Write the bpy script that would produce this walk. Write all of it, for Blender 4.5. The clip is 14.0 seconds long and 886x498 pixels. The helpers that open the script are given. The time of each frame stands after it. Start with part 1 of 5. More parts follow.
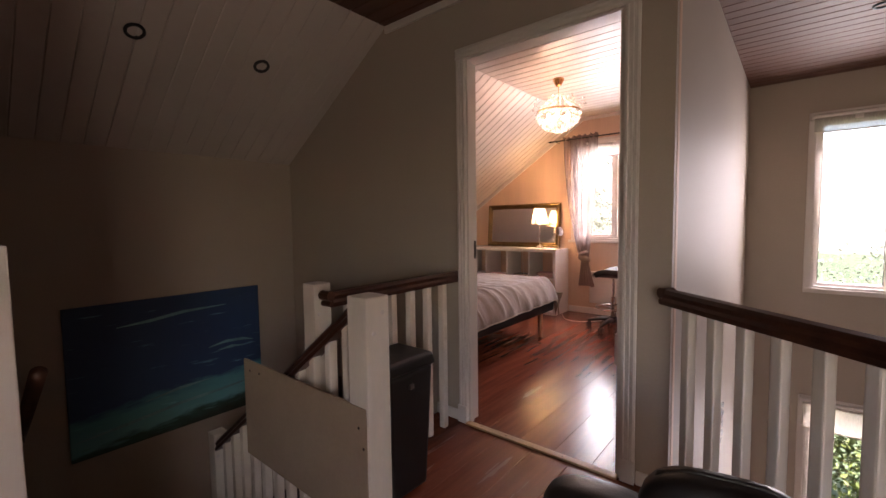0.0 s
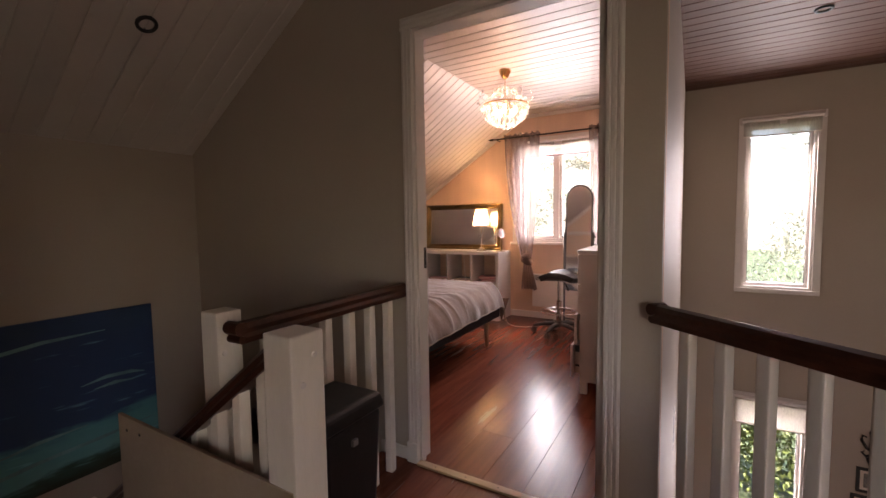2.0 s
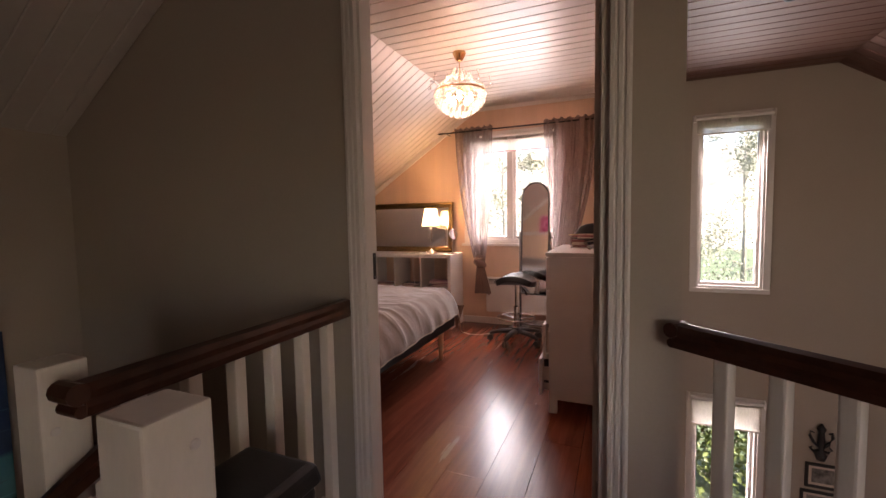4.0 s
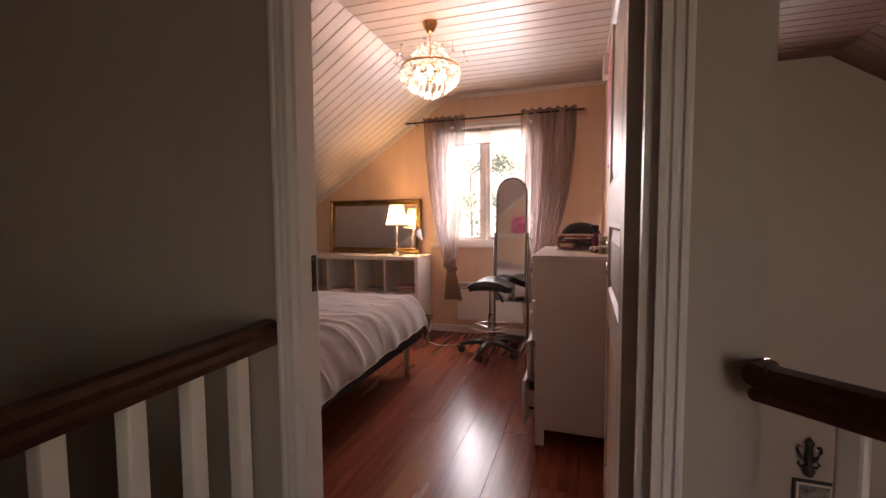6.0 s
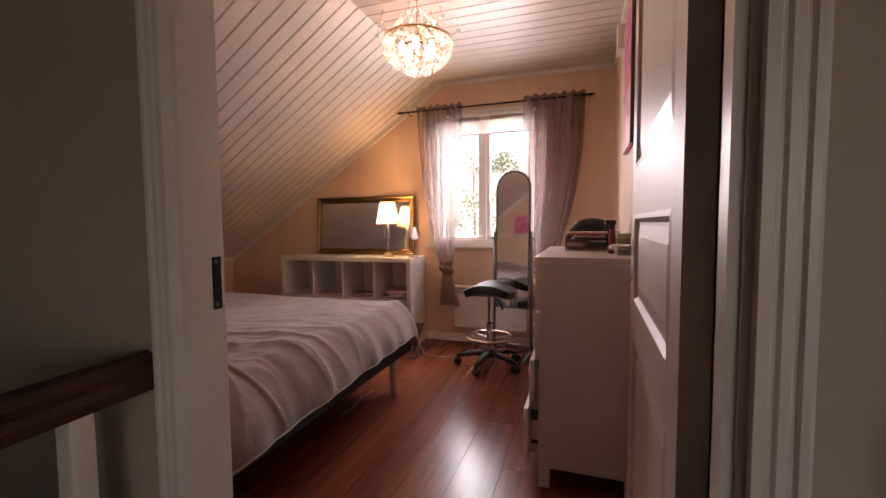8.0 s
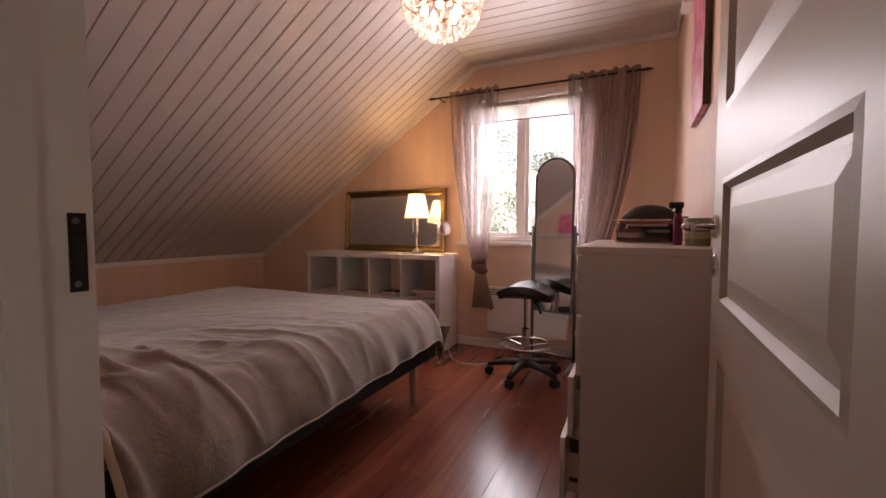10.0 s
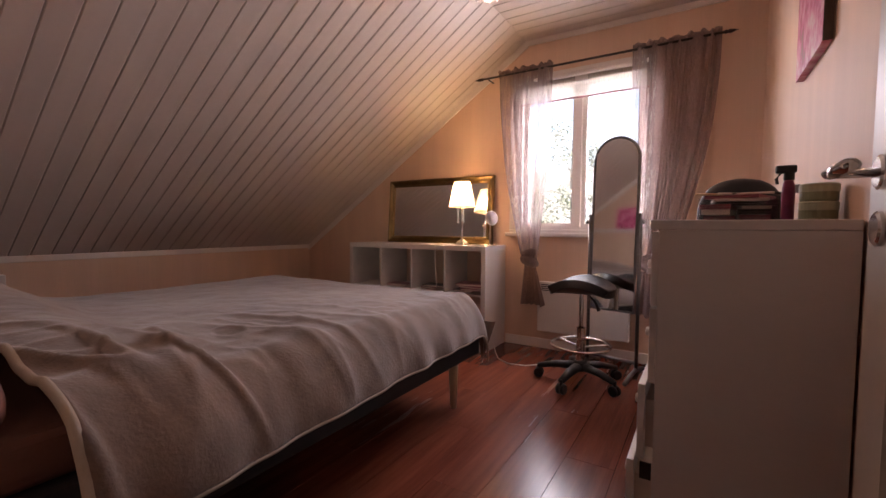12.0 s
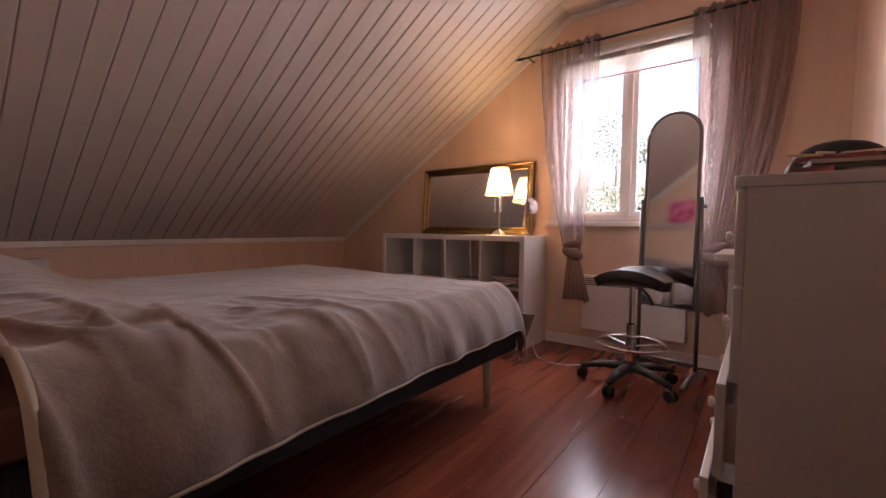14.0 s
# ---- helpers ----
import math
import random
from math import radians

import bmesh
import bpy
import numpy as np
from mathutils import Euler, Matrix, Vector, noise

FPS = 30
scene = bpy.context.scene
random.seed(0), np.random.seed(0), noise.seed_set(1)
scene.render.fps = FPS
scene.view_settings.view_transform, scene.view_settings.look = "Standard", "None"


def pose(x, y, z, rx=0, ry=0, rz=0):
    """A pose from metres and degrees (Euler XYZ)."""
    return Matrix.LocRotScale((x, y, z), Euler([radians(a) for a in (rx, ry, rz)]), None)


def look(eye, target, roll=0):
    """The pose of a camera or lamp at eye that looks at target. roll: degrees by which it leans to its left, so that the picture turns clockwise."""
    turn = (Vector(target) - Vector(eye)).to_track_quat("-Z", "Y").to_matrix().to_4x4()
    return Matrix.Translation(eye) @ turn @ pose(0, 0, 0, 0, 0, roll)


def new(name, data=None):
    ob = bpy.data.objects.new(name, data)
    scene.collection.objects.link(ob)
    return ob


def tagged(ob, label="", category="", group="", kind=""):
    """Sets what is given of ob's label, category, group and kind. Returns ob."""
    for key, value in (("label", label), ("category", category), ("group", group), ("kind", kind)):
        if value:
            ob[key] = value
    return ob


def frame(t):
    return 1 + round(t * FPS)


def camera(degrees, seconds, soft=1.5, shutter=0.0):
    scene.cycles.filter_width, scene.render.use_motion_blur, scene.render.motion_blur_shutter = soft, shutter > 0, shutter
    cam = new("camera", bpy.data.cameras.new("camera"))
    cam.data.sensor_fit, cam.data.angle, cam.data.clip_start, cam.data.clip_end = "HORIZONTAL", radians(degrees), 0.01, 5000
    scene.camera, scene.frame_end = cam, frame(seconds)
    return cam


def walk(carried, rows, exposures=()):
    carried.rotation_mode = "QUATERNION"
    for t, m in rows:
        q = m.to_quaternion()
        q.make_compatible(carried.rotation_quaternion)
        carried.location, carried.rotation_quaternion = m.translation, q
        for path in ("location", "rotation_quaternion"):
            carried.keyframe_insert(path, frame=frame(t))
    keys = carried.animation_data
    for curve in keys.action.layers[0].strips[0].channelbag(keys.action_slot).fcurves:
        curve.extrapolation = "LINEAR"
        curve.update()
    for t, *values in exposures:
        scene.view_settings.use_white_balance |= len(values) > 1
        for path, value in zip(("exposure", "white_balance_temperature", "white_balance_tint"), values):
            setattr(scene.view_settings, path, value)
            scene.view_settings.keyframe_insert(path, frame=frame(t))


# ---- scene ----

# ---------------------------------------------------------------- camera
cam = camera(92.8, 14.0)
# seconds, eye x, y, z, heading, pitch, lean
PATH = [
    (0.0, -0.147, 0.820, 1.168, 39.95, -3.78, -0.81),
    (0.5, -0.218, 0.878, 1.161, 37.89, -3.80, -0.73),
    (1.0, -0.298, 0.948, 1.168, 35.52, -3.81, -0.76),
    (1.5, -0.372, 1.010, 1.183, 33.02, -3.86, -0.78),
    (2.0, -0.444, 1.074, 1.185, 30.56, -3.92, -0.84),
    (2.5, -0.504, 1.141, 1.187, 28.54, -3.98, -0.86),
    (3.0, -0.575, 1.226, 1.185, 26.43, -3.94, -0.92),
    (3.5, -0.634, 1.313, 1.181, 24.57, -3.92, -1.01),
    (6.0, -0.857, 1.805, 1.144, 18.31, -3.73, -0.36),
    (6.5, -0.870, 1.910, 1.140, 18.23, -3.65, -0.25),
    (7.0, -0.877, 2.009, 1.138, 18.25, -3.63, -0.40),
    (7.5, -0.884, 2.094, 1.129, 18.42, -3.60, -0.48),
    (10.0, -0.915, 2.513, 1.034, 24.80, -2.97, 0.03),
    (10.5, -0.919, 2.570, 1.018, 26.96, -2.94, 0.04),
    (11.0, -0.933, 2.626, 0.995, 28.74, -2.95, 0.19),
    (11.5, -0.958, 2.667, 0.974, 30.15, -2.99, 0.28),
    (12.0, -0.981, 2.726, 0.951, 31.63, -3.00, 0.32),
    (12.5, -0.999, 2.769, 0.926, 33.02, -2.91, 0.43),
    (13.0, -1.018, 2.809, 0.905, 34.44, -2.92, 0.44),
    (13.5, -1.033, 2.847, 0.883, 35.58, -2.93, 0.39),
    (14.0, -1.053, 2.888, 0.861, 36.88, -2.91, 0.54),
]


def stand(x, y, z, yaw, pitch, lean):
    a, b = radians(yaw), radians(pitch)
    way = Vector((-math.sin(a) * math.cos(b), math.cos(a) * math.cos(b), math.sin(b)))
    return look((x, y, z), Vector((x, y, z)) + way, lean)


EXPOSURE = 2.5
# seconds, step from the mean exposure, white balance
LIGHTNESS = [(0.0, 0.40, 7500), (2.0, 0.20, 7600), (3.5, 0.10, 7700), (6.0, 0.0, 7700), (7.5, -0.08, 7600), (10.5, -0.30, 7300), (14.0, -0.28, 6980)]
walk(cam, [(t, stand(*p)) for t, *p in PATH], exposures=[(t, EXPOSURE + d, k, 28) for t, d, k in LIGHTNESS])

# ---------------------------------------------------------------- plan (metres)
HALL, ROOM, FAR = 2.73, 2.81, 5.95          # door wall: hall face, room face; gable wall
SIDE, VOID = -0.69, -0.528                  # partition: room face, stair-hall face
KNEE = -4.72                                # low wall of the bedroom
HKNEE = -3.40                               # low wall of the hall
CEIL, HCEIL = 2.405, 2.408
FOOT = 0.748                                # where the slope meets the low wall
PITCH, HPITCH = 0.660, 0.627                # rise of the roof slope: bedroom, hall


def roof(x):
    return FOOT + PITCH * (x - KNEE)


def hall_roof(x):
    return HCEIL + HPITCH * (x - HXTOP)


XTOP = KNEE + (CEIL - FOOT) / PITCH         # where the bedroom slope meets the flat ceiling
HXTOP = -2.194
XEAST = 0.95                                # where the hall ceiling starts to fall eastwards
LOW = -2.6                                  # floor of the storey below

# ---------------------------------------------------------------- light
world = bpy.data.worlds.new("sky")
scene.world = world
world.use_nodes = True
wn = world.node_tree
sky = wn.nodes.new("ShaderNodeTexSky")
sky.sky_type = "NISHITA"
sky.sun_disc = False
sky.sun_elevation, sky.sun_rotation = radians(40), radians(104)
wn.links.new(sky.outputs[0], wn.nodes["Background"].inputs[0])
wn.nodes["Background"].inputs[1].default_value = 0.15


def lamp(name, kind, place, power, colour, **more):
    data = bpy.data.lights.new(name, kind)
    data.energy, data.color = power, colour
    ob = new(name, data)
    ob.location = place
    if "size" in more:
        data.shadow_soft_size = more["size"]
    return ob


sun = lamp("sun", "SUN", (3, -4, 9), 5.0, (1.0, 0.95, 0.87))
sun.data.angle = radians(0.5)
sun.matrix_world = look((8, -2, 7), (0, 0, 0))


def window_light(name, x, z, w, h, power, drop=0.35):
    data = bpy.data.lights.new(name, "AREA")
    data.shape, data.size, data.size_y = "RECTANGLE", w, h
    data.energy, data.color = power, (0.88, 0.91, 0.99)
    ob = new(name, data)
    ob.matrix_world = look((x, FAR + 0.26, z), (x, FAR - 2.0, z - drop))
    return ob


window_light("window_daylight", -1.795, 1.47, 0.76, 0.9, 11.0, 0.55)
window_light("upper_window_daylight", 0.23, 1.26, 0.40, 1.3, 8.5, 1.0)
window_light("lower_window_daylight", 0.22, -1.35, 0.40, 1.1, 5.0)
# unseen window, assumed because the newel posts are lit from this side
back = bpy.data.lights.new("unseen_window_daylight", "AREA")
back.shape, back.size, back.size_y, back.energy, back.color = "RECTANGLE", 1.3, 1.3, 1.05, (1.0, 0.90, 0.78)
new("unseen_window_daylight", back).matrix_world = look((1.4, -0.74, 1.2), (-0.9, 3.0, 0.9))
# fill light for the lower hall, set in an added, unseen opening
stair = bpy.data.lights.new("added_window_fill", "AREA")
stair.shape, stair.size, stair.size_y, stair.energy, stair.color = "RECTANGLE", 0.75, 2.3, 4.2, (1.0, 0.90, 0.78)
new("added_window_fill", stair).matrix_world = look((2.80, -0.74, -0.35), (0.9, 5.0, -0.3))
lamp("chandelier_light", "POINT", (-1.793, 4.40, 2.055), 0.78, (1.0, 0.61, 0.47), size=0.04)
lamp("table_lamp_light", "POINT", (-2.635, 5.70, 1.205), 7.0, (1.0, 0.66, 0.30), size=0.03)


# ---------------------------------------------------------------- materials
def shader(name):
    m = bpy.data.materials.new(name)
    m.use_nodes = True
    return m, m.node_tree, m.node_tree.nodes["Principled BSDF"]


def node(nt, kind, **inputs):
    n = nt.nodes.new(kind)
    for key, value in inputs.items():
        n.inputs[key.replace("_", " ")].default_value = value
    return n


def coords(nt, stretch=(1, 1, 1)):
    tc = nt.nodes.new("ShaderNodeTexCoord")
    mp = nt.nodes.new("ShaderNodeMapping")
    mp.inputs["Scale"].default_value = stretch
    nt.links.new(tc.outputs["Object"], mp.inputs["Vector"])
    return mp.outputs["Vector"]


def grain(nt, vec, scale, detail=4.0, rough=0.55):
    n = node(nt, "ShaderNodeTexNoise", Scale=scale, Detail=detail, Roughness=rough)
    nt.links.new(vec, n.inputs["Vector"])
    return n.outputs["Fac"]


def ramp(nt, fac, stops):
    r = nt.nodes.new("ShaderNodeValToRGB")
    els = r.color_ramp.elements
    while len(els) < len(stops):
        els.new(0.5)
    for e, (at, c) in zip(els, stops):
        e.position, e.color = at, (*c, 1)
    nt.links.new(fac, r.inputs["Fac"])
    return r.outputs["Color"]


def blend(nt, kind, fac, a, b):
    m = nt.nodes.new("ShaderNodeMix")
    m.data_type, m.blend_type = "RGBA", kind
    if isinstance(fac, float):
        m.inputs[0].default_value = fac
    else:
        nt.links.new(fac, m.inputs[0])
    nt.links.new(a, m.inputs[6])
    nt.links.new(b, m.inputs[7])
    return m.outputs[2]


def bump(nt, b, fac, strength, distance=0.01):
    n = node(nt, "ShaderNodeBump", Strength=strength, Distance=distance)
    nt.links.new(fac, n.inputs["Height"])
    nt.links.new(n.outputs["Normal"], b.inputs["Normal"])


def tint(c, k):
    return tuple(min(1.0, v * k) for v in c)


def paint(name, colour, rough=0.5, big=1.2, fine=60.0, spread=0.10, relief=0.05, stretch=(1, 1, 1), metal=0.0, gloss=0.5):
    """Colour that drifts at two scales, with fine relief and uneven gloss."""
    m, nt, b = shader(name)
    v = coords(nt, stretch)
    a = ramp(nt, grain(nt, v, big), [(0.3, tint(colour, 1 - spread)), (0.7, tint(colour, 1 + spread))])
    f = grain(nt, v, fine)
    c = ramp(nt, f, [(0.3, (1 - spread,) * 3), (0.7, (1, 1, 1))])
    nt.links.new(blend(nt, "MULTIPLY", 0.6, a, c), b.inputs["Base Color"])
    r = node(nt, "ShaderNodeMapRange", To_Min=max(0.02, rough - 0.08), To_Max=min(1, rough + 0.08))
    nt.links.new(grain(nt, v, big * 4), r.inputs["Value"])
    nt.links.new(r.outputs[0], b.inputs["Roughness"])
    b.inputs["Metallic"].default_value = metal
    b.inputs["Specular IOR Level"].default_value = gloss
    if relief:
        bump(nt, b, f, relief)
    return m


def wood(name, dark, light, rough, stretch, per_piece=0.0, relief=0.04, scale=6.0):
    """Streaky grain along one axis; pieces differ a little from one another."""
    m, nt, b = shader(name)
    v = coords(nt, stretch)
    if per_piece:
        info = nt.nodes.new("ShaderNodeObjectInfo")
        add = nt.nodes.new("ShaderNodeVectorMath")
        add.operation = "MULTIPLY_ADD"
        add.inputs[0].default_value = (37.0, 21.0, 13.0)
        comb = nt.nodes.new("ShaderNodeCombineXYZ")
        for i in range(3):
            nt.links.new(info.outputs["Random"], comb.inputs[i])
        nt.links.new(comb.outputs[0], add.inputs[1])
        nt.links.new(v, add.inputs[2])
        v = add.outputs[0]
    g = grain(nt, v, scale, 6.0, 0.62)
    c = ramp(nt, g, [(0.28, dark), (0.72, light)])
    fine = ramp(nt, grain(nt, v, scale * 9, 3.0), [(0.35, (0.72,) * 3), (0.6, (1, 1, 1))])
    c = blend(nt, "MULTIPLY", 0.28, c, fine)
    if per_piece:
        p = ramp(nt, info.outputs["Random"], [(0, (1 - per_piece,) * 3), (1, (1 + per_piece,) * 3)])
        c = blend(nt, "MULTIPLY", 1.0, c, p)
    nt.links.new(c, b.inputs["Base Color"])
    r = node(nt, "ShaderNodeMapRange", To_Min=rough - 0.05, To_Max=rough + 0.06)
    nt.links.new(grain(nt, v, 2.0), r.inputs["Value"])
    nt.links.new(r.outputs[0], b.inputs["Roughness"])
    bump(nt, b, g, relief, 0.004)
    return m


def see_through(name, colour, clear, rough=0.05, gloss=0.06):
    """A clear sheet: mostly straight through, a little mirror."""
    m, nt, b = shader(name)
    nt.nodes.remove(b)
    t = nt.nodes.new("ShaderNodeBsdfTransparent")
    t.inputs[0].default_value = (*colour, 1)
    g = nt.nodes.new("ShaderNodeBsdfGlossy")
    g.inputs["Roughness"].default_value = rough
    mix = nt.nodes.new("ShaderNodeMixShader")
    mix.inputs[0].default_value = gloss
    nt.links.new(t.outputs[0], mix.inputs[1])
    nt.links.new(g.outputs[0], mix.inputs[2])
    nt.links.new(mix.outputs[0], nt.nodes["Material Output"].inputs[0])
    return m


def sheer(name, colour, clear):
    """Thin woven cloth that lets part of the light straight through."""
    m, nt, b = shader(name)
    nt.nodes.remove(b)
    v = coords(nt, (60, 60, 8))
    c = ramp(nt, grain(nt, v, 6.0), [(0.3, tint(colour, 0.75)), (0.7, tint(colour, 1.15))])
    tr = nt.nodes.new("ShaderNodeBsdfTranslucent")
    df = nt.nodes.new("ShaderNodeBsdfDiffuse")
    tp = nt.nodes.new("ShaderNodeBsdfTransparent")
    nt.links.new(c, tr.inputs[0])
    nt.links.new(c, df.inputs[0])
    m1, m2 = nt.nodes.new("ShaderNodeMixShader"), nt.nodes.new("ShaderNodeMixShader")
    m1.inputs[0].default_value = 0.45
    nt.links.new(df.outputs[0], m1.inputs[1])
    nt.links.new(tr.outputs[0], m1.inputs[2])
    weave = node(nt, "ShaderNodeMapRange", To_Min=clear - 0.15, To_Max=clear + 0.15)
    nt.links.new(grain(nt, coords(nt, (25, 25, 3)), 3.0), weave.inputs["Value"])
    nt.links.new(weave.outputs[0], m2.inputs[0])
    nt.links.new(m1.outputs[0], m2.inputs[1])
    nt.links.new(tp.outputs[0], m2.inputs[2])
    nt.links.new(m2.outputs[0], nt.nodes["Material Output"].inputs[0])
    return m


def glow(name, colour, strength):
    m, nt, b = shader(name)
    b.inputs["Base Color"].default_value = (*colour, 1)
    b.inputs["Emission Color"].default_value = (*colour, 1)
    b.inputs["Emission Strength"].default_value = strength
    return m


M_HALL = paint("hall_wall_paint", (0.450, 0.385, 0.322), 0.62, 0.8, 90, 0.05, 0.06, gloss=0.25)
M_PAPER = paint("peach_wallpaper", (0.67, 0.475, 0.35), 0.62, 0.7, 8, 0.05, 0.05, (14, 14, 0.6))
M_BOARD = paint("white_panel_paint", (0.61, 0.55, 0.51), 0.40, 1.5, 40, 0.05, 0.03)
M_REDBOARD = paint("reddish_panel_stain", (0.135, 0.062, 0.043), 0.6, 1.5, 30, 0.12, 0.03, (1, 6, 6))
M_TRIM = paint("white_trim_paint", (0.71, 0.66, 0.615), 0.35, 2.0, 60, 0.05, 0.02)
M_DOOR = paint("white_door_paint", (0.56, 0.505, 0.445), 0.42, 2.0, 60, 0.05, 0.02)
M_WHITE = paint("white_laminate", (0.66, 0.625, 0.60), 0.34, 1.5, 25, 0.04, 0.015, (1, 1, 4))
M_POST = paint("white_post_paint", (0.74, 0.68, 0.60), 0.45, 3.0, 40, 0.07, 0.05, (4, 4, 1))
M_FLOOR = wood("cherry_laminate", (0.125, 0.030, 0.017), (0.25, 0.070, 0.038), 0.25, (9, 0.55, 1), 0.09, 0.02, 3.0)
M_RAIL = wood("mahogany_varnish", (0.030, 0.011, 0.007), (0.085, 0.03, 0.017), 0.30, (1.5, 1.5, 1.5), 0, 0.03, 8.0)
M_STRIP = wood("pine_strip", (0.45, 0.29, 0.16), (0.62, 0.43, 0.25), 0.45, (1.2, 12, 12), 0, 0.03, 5.0)
M_LEGWOOD = wood("beech_leg", (0.36, 0.22, 0.13), (0.50, 0.34, 0.20), 0.4, (12, 12, 1.5), 0, 0.03, 5.0)
M_PLY = paint("raw_board", (0.37, 0.285, 0.21), 0.75, 2.5, 70, 0.12, 0.06)
M_BLACK = paint("black_plastic", (0.011, 0.011, 0.012), 0.45, 3, 90, 0.15, 0.05)
M_LEATHER = paint("black_leather", (0.012, 0.011, 0.011), 0.45, 4, 140, 0.2, 0.12)
M_BASE = paint("dark_bed_fabric", (0.022, 0.021, 0.024), 0.9, 3, 200, 0.2, 0.1)
M_CHROME = paint("chrome", (0.72, 0.70, 0.68), 0.14, 2, 60, 0.05, 0.0, metal=1.0)
M_STEEL = paint("brushed_steel", (0.42, 0.41, 0.40), 0.32, 2, 80, 0.08, 0.02, metal=1.0)
M_GOLD = paint("antique_gold", (0.23, 0.155, 0.07), 0.42, 6, 60, 0.25, 0.06, metal=1.0)
M_BRASS = paint("polished_brass", (0.62, 0.38, 0.17), 0.22, 4, 60, 0.1, 0.0, metal=1.0)
M_IRON = paint("dark_iron", (0.035, 0.025, 0.022), 0.4, 4, 80, 0.2, 0.04, metal=0.6)
M_MIRROR = paint("mirror_silver", (0.86, 0.87, 0.86), 0.025, 1, 20, 0.01, 0.0, metal=1.0)
M_FLEECE = paint("grey_fleece", (0.175, 0.115, 0.086), 0.95, 9.0, 110, 0.22, 0.22)
M_FLEECE.node_tree.nodes["Principled BSDF"].inputs["Sheen Weight"].default_value = 0.5
M_PIPING = paint("fleece_piping", (0.38, 0.315, 0.25), 0.9, 4, 160, 0.08, 0.2)
M_PINKSHEET = paint("pink_bed_linen", (0.17, 0.075, 0.055), 0.9, 3, 100, 0.1, 0.1)
M_GLASS = see_through("window_glass", (0.97, 0.985, 0.98), 0.9, 0.02, 0.05)
def crystal_mat():
    """Cut crystal: part clear, part scattering, part mirror."""
    m, nt, b = shader("cut_crystal")
    nt.nodes.remove(b)
    t, g, r = (nt.nodes.new("ShaderNodeBsdf" + k) for k in ("Transparent", "Glossy", "Translucent"))
    r.inputs[0].default_value = (0.95, 0.90, 0.84, 1)
    g.inputs["Roughness"].default_value = 0.08
    m1, m2 = nt.nodes.new("ShaderNodeMixShader"), nt.nodes.new("ShaderNodeMixShader")
    m1.inputs[0].default_value, m2.inputs[0].default_value = 0.24, 0.26
    nt.links.new(t.outputs[0], m1.inputs[1])
    nt.links.new(r.outputs[0], m1.inputs[2])
    nt.links.new(m1.outputs[0], m2.inputs[1])
    nt.links.new(g.outputs[0], m2.inputs[2])
    nt.links.new(m2.outputs[0], nt.nodes["Material Output"].inputs[0])
    return m


M_CRYSTAL = crystal_mat()
M_ACRYLIC = see_through("clear_acrylic", (0.92, 0.90, 0.90), 0.8, 0.05, 0.05)
M_SHEER = sheer("mauve_sheer", (0.38, 0.295, 0.28), 0.45)
M_SHEER_FULL = sheer("full_mauve_sheer", (0.36, 0.27, 0.25), 0.26)
M_GATHER = sheer("gathered_mauve_sheer", (0.34, 0.25, 0.23), 0.16)
M_DARKSTEEL = paint("dark_steel", (0.20, 0.20, 0.205), 0.34, 2, 80, 0.1, 0.02, metal=1.0)
M_BLIND = sheer("roller_blind_cloth", (0.56, 0.52, 0.46), 0.15)
M_SHADE = sheer("lamp_shade_cloth", (0.86, 0.76, 0.58), 0.12)
M_BULB = glow("bulb", (1.0, 0.74, 0.54), 14.0)
M_OLIVE = paint("pale_olive_lid", (0.34, 0.34, 0.23), 0.4, 6, 60, 0.15, 0.02)
M_GREENLID = paint("olive_label", (0.20, 0.20, 0.11), 0.5, 6, 60, 0.2, 0.02)
M_PINK = paint("magenta_print", (0.24, 0.02, 0.08), 0.4, 9, 40, 0.35, 0.02)
M_RED = paint("dull_red_cover", (0.24, 0.05, 0.06), 0.45, 7, 60, 0.3, 0.02)
M_PAGE = paint("paper_pages", (0.70, 0.60, 0.52), 0.7, 3, 200, 0.1, 0.05)
M_MAUVE = paint("mauve_cover", (0.36, 0.17, 0.19), 0.5, 5, 60, 0.25, 0.02)
M_BARK = paint("bark", (0.11, 0.08, 0.06), 0.9, 6, 60, 0.3, 0.3)
# trunks lightened: washed-out daylight is put into the bark colour
M_GLAREBARK = paint("glare_paled_bark", (0.30, 0.28, 0.25), 0.9, 6, 60, 0.3, 0.3)
M_LEAF = paint("leaf_green", (0.12, 0.17, 0.045), 0.55, 5, 30, 0.4, 0.02)
M_NEEDLE = paint("pine_needles", (0.10, 0.125, 0.07), 0.6, 5, 30, 0.35, 0.02)
# leaves far paler than foliage: the window glare is in this colour
M_GLARELEAF = paint("glare_paled_leaves", (0.27, 0.29, 0.22), 0.6, 5, 30, 0.3, 0.02)
M_LAWN = paint("lawn", (0.065, 0.105, 0.05), 0.9, 0.6, 30, 0.35, 0.2)


def picture_mat(name, stops, stretch, scale, rough=0.45):
    m, nt, b = shader(name)
    v = coords(nt, stretch)
    c = ramp(nt, grain(nt, v, scale, 5.0, 0.6), stops)
    nt.links.new(c, b.inputs["Base Color"])
    b.inputs["Roughness"].default_value = rough
    return m


